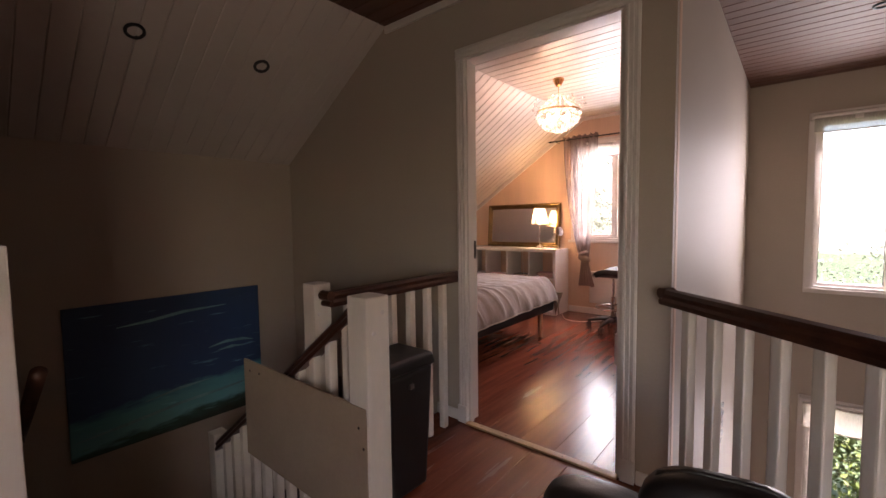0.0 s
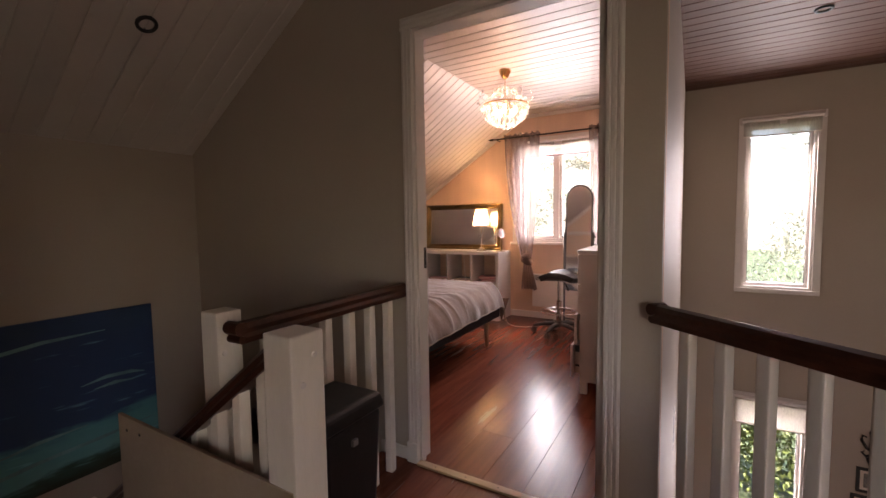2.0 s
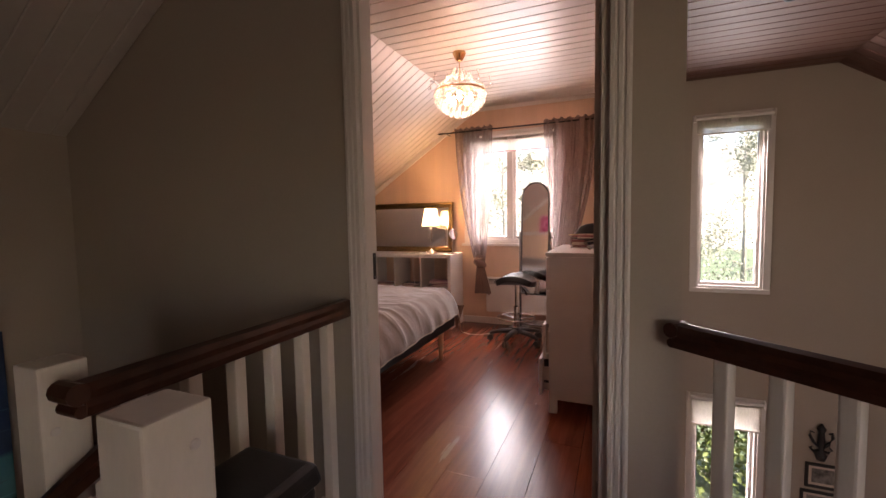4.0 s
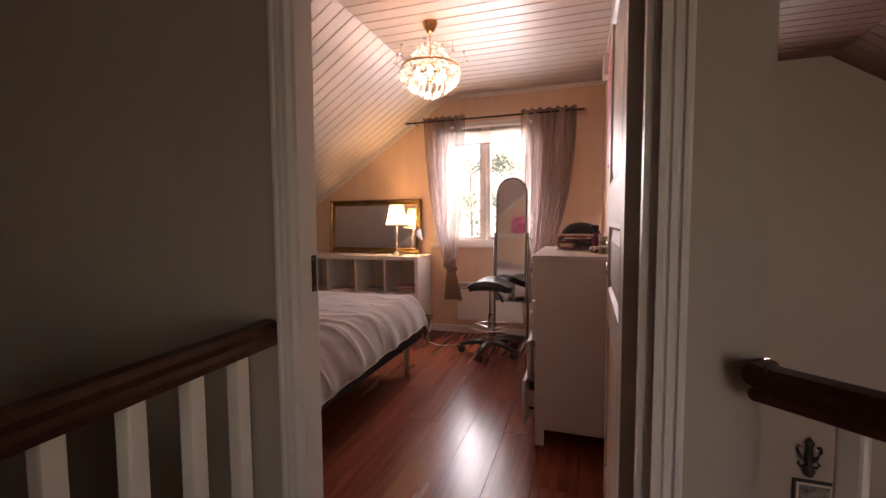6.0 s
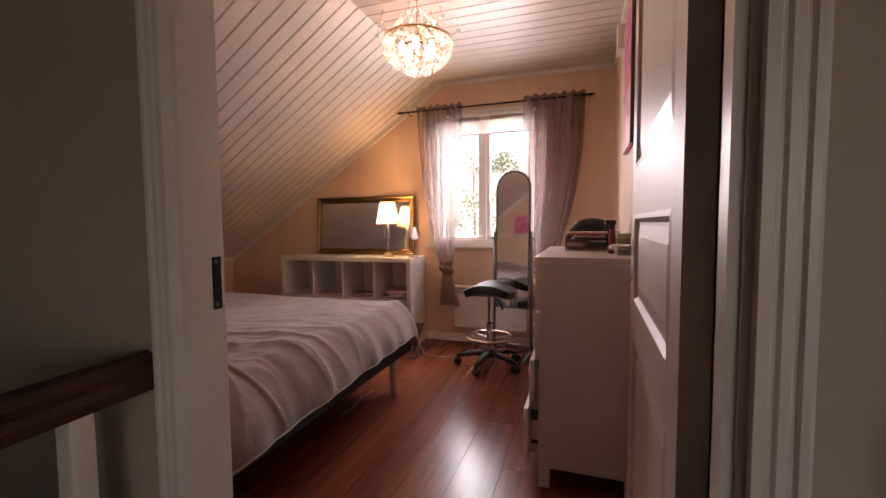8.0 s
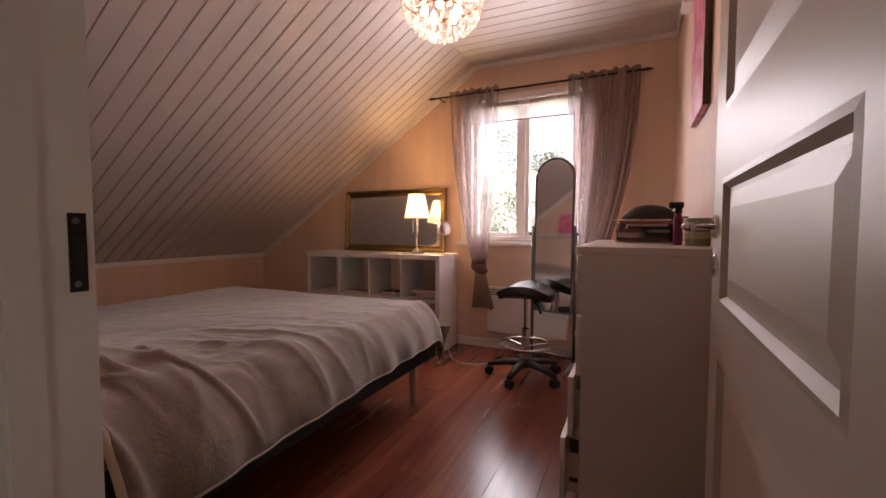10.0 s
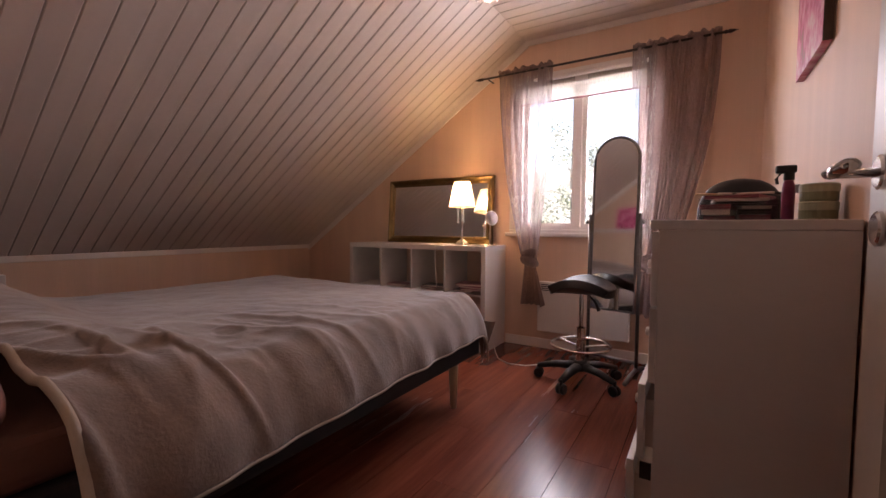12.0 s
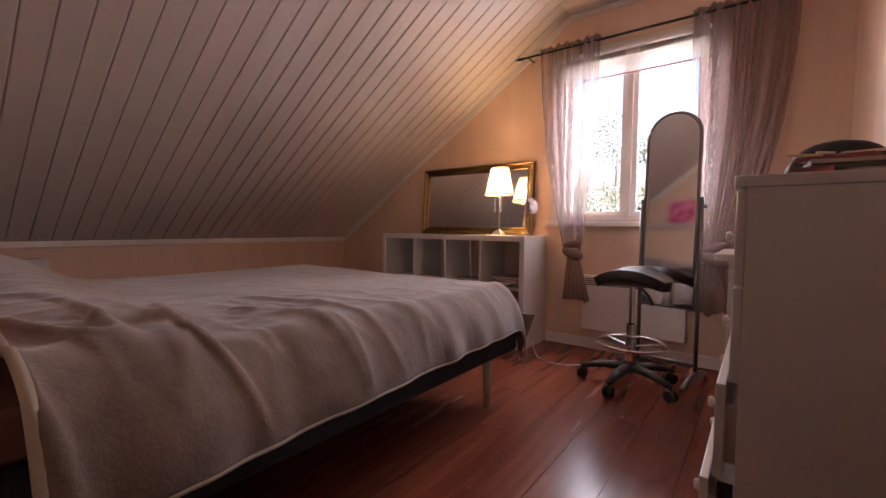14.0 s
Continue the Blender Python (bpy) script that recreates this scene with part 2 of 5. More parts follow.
def sea_mat():
    """A painted sea: deep blue above, a turquoise shallows band, a dark green shore."""
    m, nt, b = shader("painted_sea")
    tc = nt.nodes.new("ShaderNodeTexCoord")
    sep = nt.nodes.new("ShaderNodeSeparateXYZ")
    nt.links.new(tc.outputs["Generated"], sep.inputs[0])
    wob = grain(nt, coords(nt, (1, 2.2, 9)), 2.2, 4.0)
    tilt = nt.nodes.new("ShaderNodeMath")
    tilt.operation = "MULTIPLY_ADD"
    tilt.inputs[1].default_value = -0.10
    nt.links.new(sep.outputs["Y"], tilt.inputs[0])
    nt.links.new(sep.outputs["Z"], tilt.inputs[2])
    k = nt.nodes.new("ShaderNodeMath")
    k.operation = "MULTIPLY_ADD"
    k.inputs[1].default_value = 0.16
    nt.links.new(wob, k.inputs[0])
    nt.links.new(tilt.outputs[0], k.inputs[2])
    c = ramp(nt, k.outputs[0], [(0.03, (0.03, 0.05, 0.035)), (0.10, (0.035, 0.11, 0.09)), (0.14, (0.14, 0.42, 0.45)),
                                (0.30, (0.08, 0.32, 0.38)), (0.36, (0.03, 0.075, 0.18)), (0.80, (0.025, 0.06, 0.155)), (0.98, (0.02, 0.055, 0.13))])
    surf = ramp(nt, grain(nt, coords(nt, (1, 1.6, 16)), 2.0, 5.0), [(0.63, (0, 0, 0)), (0.72, (0.12, 0.30, 0.34))])
    nt.links.new(blend(nt, "ADD", 0.8, c, surf), b.inputs["Base Color"])
    b.inputs["Roughness"].default_value = 0.5
    return m


M_SEA = sea_mat()
M_FLOWER = picture_mat("pink_flower_print", [(0.30, (0.62, 0.52, 0.46)), (0.44, (0.62, 0.22, 0.30)), (0.55, (0.50, 0.05, 0.14)), (0.68, (0.22, 0.10, 0.06))], (8, 13, 9), 1.2)
M_FLOWER2 = picture_mat("pink_bloom_print", [(0.34, (0.18, 0.02, 0.05)), (0.48, (0.62, 0.06, 0.22)), (0.62, (0.80, 0.36, 0.46))], (9, 9, 9), 1.2)
M_PHOTO = picture_mat("grey_photograph", [(0.35, (0.03, 0.03, 0.03)), (0.6, (0.30, 0.28, 0.26))], (9, 9, 9), 1.5)


# ---------------------------------------------------------------- mesh helpers
def link(name, bm, mat, smooth=False):
    me = bpy.data.meshes.new(name)
    bm.to_mesh(me)
    bm.free()
    me.materials.append(mat)
    if smooth:
        for p in me.polygons:
            p.use_smooth = True
    return new(name, me)


def part(name, bm, mat, parent, label="", smooth=False):
    ob = link(name, bm, mat, smooth)
    ob.parent = parent
    return tagged(ob, label) if label else ob


def thing(name, place, label, category, group="", turn=0.0, kind=""):
    ob = new(name)
    ob.matrix_basis = pose(*place, 0, 0, turn)
    return tagged(ob, label, category, group, kind)


def setting(name, bm, mat, label, category, smooth=False):
    return tagged(link(name, bm, mat, smooth), label, category, kind="structure")


def add_box(bm, x0, x1, y0, y1, z0, z1):
    v = [bm.verts.new((x, y, z)) for z in (z0, z1) for y in (y0, y1) for x in (x0, x1)]
    for f in ((0, 2, 3, 1), (4, 5, 7, 6), (0, 1, 5, 4), (2, 6, 7, 3), (0, 4, 6, 2), (1, 3, 7, 5)):
        bm.faces.new([v[i] for i in f])
    return v


def box(x0, x1, y0, y1, z0, z1, soft=0.003, seg=2):
    bm = bmesh.new()
    add_box(bm, x0, x1, y0, y1, z0, z1)
    if soft:
        bmesh.ops.bevel(bm, geom=bm.edges[:], offset=soft, segments=seg, profile=0.6, affect="EDGES")
    return bm


def boxes(*rows):
    bm = bmesh.new()
    for r in rows:
        add_box(bm, *r)
    return bm


def lathe(profile, seg=24, centre=(0, 0, 0)):
    """Turns (radius, height) rows round a vertical line."""
    bm = bmesh.new()
    rings = []
    for r, z in profile:
        if r < 1e-5:
            rings.append([bm.verts.new((centre[0], centre[1], centre[2] + z))])
        else:
            rings.append([bm.verts.new((centre[0] + r * math.cos(2 * math.pi * i / seg), centre[1] + r * math.sin(2 * math.pi * i / seg), centre[2] + z)) for i in range(seg)])
    for a, b in zip(rings, rings[1:]):
        for i in range(seg):
            j = (i + 1) % seg
            loop = [a[i % len(a)], a[j % len(a)], b[j % len(b)], b[i % len(b)]]
            loop = [v for k, v in enumerate(loop) if v not in loop[:k]]
            if len(loop) > 2:
                bm.faces.new(loop)
    bmesh.ops.recalc_face_normals(bm, faces=bm.faces[:])
    return bm


def add_tube(bm, points, radii, seg=10, closed=False, flat=1.0):
    """A round (or flattened) bar along a line of points."""
    pts = [Vector(p) for p in points]
    if not hasattr(radii, "__len__"):
        radii = [radii] * len(pts)
    rings = []
    n = len(pts)
    for i, p in enumerate(pts):
        a = pts[(i - 1) % n] if closed else pts[max(0, i - 1)]
        b = pts[(i + 1) % n] if closed else pts[min(n - 1, i + 1)]
        way = (b - a).normalized()
        up = Vector((0, 0, 1)) if abs(way.z) < 0.95 else Vector((1, 0, 0))
        s = way.cross(up).normalized()
        u = s.cross(way).normalized()
        rings.append([bm.verts.new(p + radii[i] * (math.cos(2 * math.pi * k / seg) * s + flat * math.sin(2 * math.pi * k / seg) * u)) for k in range(seg)])
    pairs = list(zip(rings, rings[1:])) + ([(rings[-1], rings[0])] if closed else [])
    for a, b in pairs:
        for k in range(seg):
            bm.faces.new((a[k], a[(k + 1) % seg], b[(k + 1) % seg], b[k]))
    if not closed:
        bm.faces.new(rings[0][::-1])
        bm.faces.new(rings[-1])
    bmesh.ops.recalc_face_normals(bm, faces=bm.faces[:])
    return bm


def tube(points, radii, seg=10, closed=False, flat=1.0):
    return add_tube(bmesh.new(), points, radii, seg, closed, flat)


def sweep(profile, way, length):
    """A prism: the outline (across, up) pushed along 'way' (flat, unit) for 'length', starting at the origin."""
    bm = bmesh.new()
    way = Vector(way)
    side = Vector((way.y, -way.x, 0))
    ends = []
    for d in (0, length):
        ends.append([bm.verts.new(way * d + side * a + Vector((0, 0, h))) for a, h in profile])
    n = len(profile)
    for i in range(n):
        bm.faces.new((ends[0][i], ends[0][(i + 1) % n], ends[1][(i + 1) % n], ends[1][i]))
    bm.faces.new(ends[0][::-1])
    bm.faces.new(ends[1])
    bmesh.ops.recalc_face_normals(bm, faces=bm.faces[:])
    return bm


def sheet(fn, nu, nv):
    """A grid of points fn(u, v), u and v from 0 to 1."""
    bm = bmesh.new()
    g = [[bm.verts.new(fn(i / nu, j / nv)) for j in range(nv + 1)] for i in range(nu + 1)]
    for i in range(nu):
        for j in range(nv):
            bm.faces.new((g[i][j], g[i + 1][j], g[i + 1][j + 1], g[i][j + 1]))
    return bm


def moved(bm, m):
    bmesh.ops.transform(bm, matrix=m, verts=bm.verts[:])
    return bm


def holed(x0, x1, z0, z1, y0, y1, holes):
    """A wall across y with rectangular openings right through it."""
    xs = sorted({x0, x1, *[h[0] for h in holes], *[h[1] for h in holes]})
    zs = sorted({z0, z1, *[h[2] for h in holes], *[h[3] for h in holes]})
    bm = bmesh.new()

    def solid(i, j):
        if not (0 <= i < len(xs) - 1 and 0 <= j < len(zs) - 1):
            return False
        x, z = (xs[i] + xs[i + 1]) / 2, (zs[j] + zs[j + 1]) / 2
        return not any(a < x < b and c < z < d for a, b, c, d in holes)

    def quad(*p):
        bm.faces.new([bm.verts.new(q) for q in p])

    for i in range(len(xs) - 1):
        for j in range(len(zs) - 1):
            if not solid(i, j):
                continue
            a, b, c, d = xs[i], xs[i + 1], zs[j], zs[j + 1]
            quad((a, y0, c), (b, y0, c), (b, y0, d), (a, y0, d))
            quad((b, y1, c), (a, y1, c), (a, y1, d), (b, y1, d))
            if not solid(i - 1, j):
                quad((a, y1, c), (a, y0, c), (a, y0, d), (a, y1, d))
            if not solid(i + 1, j):
                quad((b, y0, c), (b, y1, c), (b, y1, d), (b, y0, d))
            if not solid(i, j - 1):
                quad((a, y0, c), (a, y1, c), (b, y1, c), (b, y0, c))
            if not solid(i, j + 1):
                quad((a, y0, d), (b, y0, d), (b, y1, d), (a, y1, d))
    bmesh.ops.remove_doubles(bm, verts=bm.verts[:], dist=1e-5)
    return bm


def under_roof(bm, x, z, rise, grow=0.05):
    """Cuts away what stands above the slope through (x, z)."""
    n = Vector((-rise, 0, 1)).normalized()
    g = bmesh.ops.bisect_plane(bm, geom=bm.verts[:] + bm.edges[:] + bm.faces[:], plane_co=(x, 0, z + grow), plane_no=n, clear_outer=True)
    edges = [e for e in g["geom_cut"] if isinstance(e, bmesh.types.BMEdge)]
    bmesh.ops.holes_fill(bm, edges=edges)
    return bm


def boarded(origin, along, length, across, width, normal, pitch=0.105, thick=0.009, groove=0.0045, backing=0.05):
    """A boarded surface: tongue-and-groove boards with sunk joints on a solid backing."""
    o, a, c, n = Vector(origin), Vector(along).normalized(), Vector(across).normalized(), Vector(normal).normalized()
    bm = bmesh.new()
    k, at = 0, 0.0
    while at < width - 0.005:
        w = min(pitch, width - at)
        lift = 0.0012 * math.sin(k * 12.9898)
        prof = [(at + groove / 2, -thick), (at + groove / 2, -0.004 + lift), (at + groove / 2 + 0.004, lift), (at + w - groove / 2 - 0.004, lift), (at + w - groove / 2, -0.004 + lift), (at + w - groove / 2, -thick)]
        rows = [[bm.verts.new(o + a * d + c * p + n * h) for p, h in prof] for d in (0, length)]
        for i in range(5):
            bm.faces.new((rows[0][i], rows[0][i + 1], rows[1][i + 1], rows[1][i]))
        at += pitch
        k += 1
    back = [[bm.verts.new(o + a * d + c * w + n * h) for d, w in ((0, 0), (length, 0), (length, width), (0, width))] for h in (-thick, -thick - backing)]
    bm.faces.new(back[0])
    bm.faces.new(back[1][::-1])
    for i in range(4):
        bm.faces.new((back[0][i], back[0][(i + 1) % 4], back[1][(i + 1) % 4], back[1][i]))
    bmesh.ops.recalc_face_normals(bm, faces=bm.faces[:])
    return bm


# ---------------------------------------------------------------- structure
WIN = (-2.25, -1.34, 0.935, 2.055)          # openings in the gable wall
UPW = (-0.03, 0.485, 0.505, 2.03)
LOWW = (-0.03, 0.485, -2.05, -0.56)
DOOR = (-1.590, -0.708, -0.02, 2.068)

wall = holed(KNEE - 0.12, -0.622, LOW, 2.6, FAR, FAR + 0.25, [WIN])
setting("wall_far", under_roof(wall, KNEE, FOOT, PITCH), M_PAPER, "peach wallpapered gable wall with the bedroom window", "wall")
wall = holed(-0.622, 4.2, LOW, 2.6, FAR, FAR + 0.25, [UPW, LOWW])
setting("wall_gable_hall", under_roof(wall, XEAST, HCEIL, -PITCH), M_HALL, "tall beige painted gable wall of the stair hall", "wall")
wall = holed(KNEE - 0.12, VOID, LOW, 2.6, HALL + 0.04, ROOM, [DOOR])
setting("wall_door_room", under_roof(wall, KNEE, FOOT, PITCH), M_PAPER, "peach papered bedroom side of the door wall", "wall")
wall = holed(HKNEE - 0.12, VOID - 0.002, LOW, 2.6, HALL, HALL + 0.04, [DOOR])
setting("wall_door_hall", under_roof(wall, KNEE, FOOT, PITCH), M_HALL, "beige grey painted hall side of the door wall", "wall")
setting("wall_partition_room", boxes((SIDE, SIDE + 0.065, ROOM, FAR, -0.25, 2.55)), M_PAPER, "peach papered side wall of the bedroom", "wall")
setting("wall_partition_hall", boxes((SIDE + 0.066, VOID, ROOM, FAR, LOW, 2.55)), M_HALL, "beige painted wall beside the open stair hall", "wall")
setting("wall_knee_room", boxes((KNEE - 0.12, KNEE, ROOM, FAR, -0.25, 0.80)), M_PAPER, "low peach papered wall under the roof slope", "wall")
setting("wall_knee_hall", boxes((HKNEE - 0.12, HKNEE, -0.7, HALL, LOW, hall_roof(HKNEE) + 0.02)), M_HALL, "beige grey low wall above the stairs", "wall")
setting("wall_stair", boxes((HKNEE, -1.74, 0.82, 0.92, LOW, 2.5)), M_HALL, "beige grey wall along the stairs", "wall")
# both openings are out of view; the second is added for fill light
BACKW, FILLW = (0.7, 2.1, 0.5, 1.9), (2.40, 3.20, -1.60, 0.90)
setting("wall_back", holed(HKNEE - 0.12, 4.2, LOW, 2.6, -0.82, -0.70, [BACKW, FILLW]), M_HALL, "beige painted back wall of the hall", "wall")
setting("wall_east", boxes((4.2, 4.32, -0.82, FAR + 0.25, LOW, 2.6)), M_HALL, "beige painted outer wall of the open hall", "wall")
setting("wall_below", boxes((KNEE - 0.12, KNEE, ROOM, FAR, LOW, -0.25)), M_HALL, "plain wall of the storey below", "wall")

setting("floor", boxes((KNEE - 0.1, SIDE + 0.06, HALL, FAR, -0.25, -0.012)), M_FLOOR, "base under the cherry laminate of the bedroom", "floor")
hall_floor = bmesh.new()
OUT = [(-1.33, -0.7), (2.35, -0.7), (2.35, 0.13), (VOID, 2.64), (VOID, HALL), (-1.80, HALL), (-1.80, 1.85), (-1.33, 1.85)]
top = [hall_floor.verts.new((x, y, -0.012)) for x, y in OUT]
low = [hall_floor.verts.new((x, y, -0.25)) for x, y in OUT]
hall_floor.faces.new(top)
hall_floor.faces.new(low[::-1])
for i in range(len(OUT)):
    j = (i + 1) % len(OUT)
    hall_floor.faces.new((top[i], low[i], low[j], top[j]))
bmesh.ops.recalc_face_normals(hall_floor, faces=hall_floor.faces[:])
setting("floor_landing", hall_floor, M_TRIM, "landing slab with a white painted edge", "floor")
setting("floor_below", boxes((KNEE, 4.2, -0.7, FAR, LOW - 0.2, LOW)), M_FLOOR, "dark red wooden floor of the storey below", "floor")

setting("ceiling", boarded((SIDE + 0.03, ROOM, CEIL), (-1, 0, 0), SIDE + 0.03 - XTOP, (0, 1, 0), FAR - ROOM, (0, 0, -1)), M_BOARD, "white painted boarded ceiling", "ceiling")
d = Vector((KNEE - XTOP - 0.03, 0, FOOT - CEIL - 0.03 * PITCH))
setting("ceiling_slope", boarded((XTOP, ROOM, CEIL), d, d.length, (0, 1, 0), FAR - ROOM, (PITCH, 0, -1)), M_BOARD, "white painted boarded roof slope", "ceiling")
setting("ceiling_hall", boarded((XEAST, -0.7, HCEIL), (-1, 0, 0), XEAST - HXTOP, (0, 1, 0), HALL + 0.7, (0, 0, -1)), M_REDBOARD, "reddish brown boarded hall ceiling", "ceiling")
setting("ceiling_void", boarded((XEAST, HALL, HCEIL), (-1, 0, 0), XEAST - VOID, (0, 1, 0), FAR - HALL, (0, 0, -1)), M_REDBOARD, "reddish brown boarded ceiling over the open hall", "ceiling")
d = Vector((3.3, 0, -3.3 * PITCH))
setting("ceiling_slope_east", boarded((XEAST, -0.7, HCEIL), d, d.length, (0, 1, 0), FAR + 0.7, (-PITCH, 0, -1)), M_REDBOARD, "reddish brown boarded eastern slope", "ceiling")
d = Vector((HKNEE - HXTOP - 0.05, 0, hall_roof(HKNEE - 0.05) - HCEIL))
setting("ceiling_slope_hall", boarded((HXTOP, -0.7, HCEIL), d, d.length, (0, 1, 0), HALL + 0.7, (PITCH, 0, -1), groove=0.002), M_BOARD, "pale boarded roof slope above the stairs", "ceiling")
# unseen deck and slope added above the ceilings to block direct sun
setting("roof", boxes((KNEE - 0.3, 4.4, -0.9, FAR + 0.4, 2.62, 2.72)), M_IRON, "unseen flat dark deck added to keep the sun out of the rooms", "roof")
d = Vector((KNEE - 0.35 - XTOP, 0, -(XTOP - KNEE + 0.35) * PITCH))
setting("roof_west_sun_block", boarded((XTOP + 0.3, -0.9, CEIL + 0.40), d, d.length * 1.25, (0, 1, 0), FAR + 1.3, (PITCH, 0, -1), pitch=1.0), M_IRON, "unseen dark outer slope added to keep the sun out", "roof")


def trim(name, x0, x1, y0, y1, z0, z1, label):
    return setting(name, box(x0, x1, y0, y1, z0, z1, 0.004), M_TRIM, label, "trim")


trim("trim_ceiling_far", XTOP, SIDE, FAR - 0.016, FAR, CEIL - 0.042, CEIL - 0.002, "white cornice strip under the ceiling")
trim("trim_ceiling_side", SIDE - 0.016, SIDE, ROOM, FAR - 0.018, CEIL - 0.042, CEIL - 0.002, "white cornice strip along the side wall")
trim("trim_knee", KNEE, KNEE + 0.016, ROOM, FAR, 0.708, 0.750, "white strip along the foot of the slope")
trim("trim_hall_ceiling", HXTOP, VOID, HALL - 0.018, HALL, HCEIL - 0.045, HCEIL - 0.002, "white cornice strip in the hall")
for nm, y0, y1 in (("trim_slope_far", FAR - 0.014, FAR), ("trim_slope_door", ROOM, ROOM + 0.014)):
    s = bmesh.new()
    a = [(KNEE, roof(KNEE)), (XTOP, CEIL), (XTOP + 0.02, CEIL - 0.045), (KNEE, roof(KNEE) - 0.055)]
    ends = [[s.verts.new((x, y, z - 0.003)) for x, z in a] for y in (y0, y1)]
    s.faces.new(ends[0])
    s.faces.new(ends[1][::-1])
    for i in range(4):
        s.faces.new((ends[0][i], ends[0][(i + 1) % 4], ends[1][(i + 1) % 4], ends[1][i]))
    bmesh.ops.recalc_face_normals(s, faces=s.faces[:])
    setting(nm, s, M_TRIM, "white strip along the roof slope", "trim")
trim("baseboard", -2.35, SIDE - 0.014, FAR - 0.014, FAR, 0.0, 0.075, "white skirting board under the window")
trim("baseboard_side", SIDE - 0.013, SIDE, 4.83, FAR - 0.015, 0.0, 0.075, "white skirting board on the side wall")
trim("baseboard_knee", KNEE, KNEE + 0.013, ROOM, FAR, 0.0, 0.075, "white skirting board on the low wall")
trim("baseboard_hall", -0.655, VOID, HALL - 0.013, HALL, 0.0, 0.06, "white skirting beside the door")
trim("baseboard_hall_west", -1.80, -1.632, HALL - 0.013, HALL, 0.0, 0.06, "white skirting beside the stair rail")


# ---------------------------------------------------------------- door
def casing(x0, x1, ztop, y, flip, wide=False):
    """Fluted casing: two uprights and a head, proud of the wall."""
    out = []
    prof = [(0, 0), (0, 0.012), (0.007, 0.020), (0.015, 0.020), (0.018, 0.014), (0.022, 0.014), (0.025, 0.020), (0.035, 0.020), (0.038, 0.014), (0.042, 0.014), (0.046, 0.022), (0.058, 0.022), (0.058, 0)]
    if wide:
        prof = [(a * 1.3, h) for a, h in prof]
    full = prof[-1][0]
    for x, s in ((x0, -1), (x1, 1)):
        a0, a1 = sorted((x, x + s * (full + 0.003)))
        b0, b1 = sorted((y, y + flip * 0.026))
        out.append(("plinth_block", box(a0, a1, b0, b1, 0.0, 0.10, 0.003)))
        bm = bmesh.new()
        ends = [[bm.verts.new((x + s * (full - a), y + flip * h, z)) for a, h in prof] for z in (0.10, ztop)]
        n = len(prof)
        bm.faces.new(ends[0])
        bm.faces.new(ends[1][::-1])
        for i in range(n):
            bm.faces.new((ends[0][i], ends[0][(i + 1) % n], ends[1][(i + 1) % n], ends[1][i]))
        bmesh.ops.recalc_face_normals(bm, faces=bm.faces[:])
        out.append(("casing", bm))
    bm = bmesh.new()
    ends = [[bm.verts.new((x, y + flip * h, ztop + full - a)) for a, h in prof] for x in (x0 - full, x1 + full)]
    n = len(prof)
    bm.faces.new(ends[0])
    bm.faces.new(ends[1][::-1])
    for i in range(n):
        bm.faces.new((ends[0][i], ends[0][(i + 1) % n], ends[1][(i + 1) % n], ends[1][i]))
    bmesh.ops.recalc_face_normals(bm, faces=bm.faces[:])
    out.append(("casing_head", bm))
    return out


door = thing("door_1", (0, 0, 0), "white panelled bedroom door standing wide open", "door", kind="structure")
for nm, bm in casing(DOOR[0] + 0.022, DOOR[1] - 0.012, DOOR[3] - 0.012, HALL, -1) + casing(DOOR[0] + 0.005, DOOR[1] - 0.005, DOOR[3] - 0.015, ROOM, 1):
    part(nm, bm, M_TRIM, door)
part("jamb", boxes((DOOR[0], DOOR[0] + 0.018, HALL - 0.004, ROOM + 0.018, 0, DOOR[3]), (DOOR[0] + 0.018, DOOR[0] + 0.034, HALL + 0.0, HALL + 0.035, 0, DOOR[3] - 0.022)), M_TRIM, door)
part("jamb", boxes((DOOR[1] - 0.022, DOOR[1], HALL - 0.004, ROOM + 0.004, 0, DOOR[3]), (DOOR[1] - 0.036, DOOR[1] - 0.022, HALL, HALL + 0.035, 0, DOOR[3] - 0.022)), M_TRIM, door)
part("head", boxes((DOOR[0] + 0.018, DOOR[1] - 0.022, HALL - 0.004, ROOM + 0.004, DOOR[3] - 0.022, DOOR[3])), M_TRIM, door)
part("threshold", box(DOOR[0] + 0.022, DOOR[1] - 0.022, HALL - 0.035, HALL + 0.005, 0.0, 0.012, 0.004), M_STRIP, door, "bare pine threshold strip")
for i in range(5):
    part("nail", lathe([(0.0035, 0.0118), (0.003, 0.0128), (0, 0.013)], 8, (-1.47 + 0.16 * i, HALL - 0.016, 0)), M_IRON, door)
plate = part("strike_plate", box(DOOR[0] + 0.018, DOOR[0] + 0.0205, 2.799, 2.819, 0.950, 1.052, 0.001), M_IRON, door, "dark metal strike plate")
part("latch_hole", box(DOOR[0] + 0.0205, DOOR[0] + 0.0215, 2.803, 2.815, 0.980, 1.022, 0), M_BLACK, plate)
for z in (0.960, 1.042):
    part("screw", moved(lathe([(0.0045, 0), (0.004, 0.0012), (0, 0.0014)], 10), pose(DOOR[0] + 0.0205, 2.807, z, 0, 90, 0)), M_DARKSTEEL, plate)

LEAF = 0.81


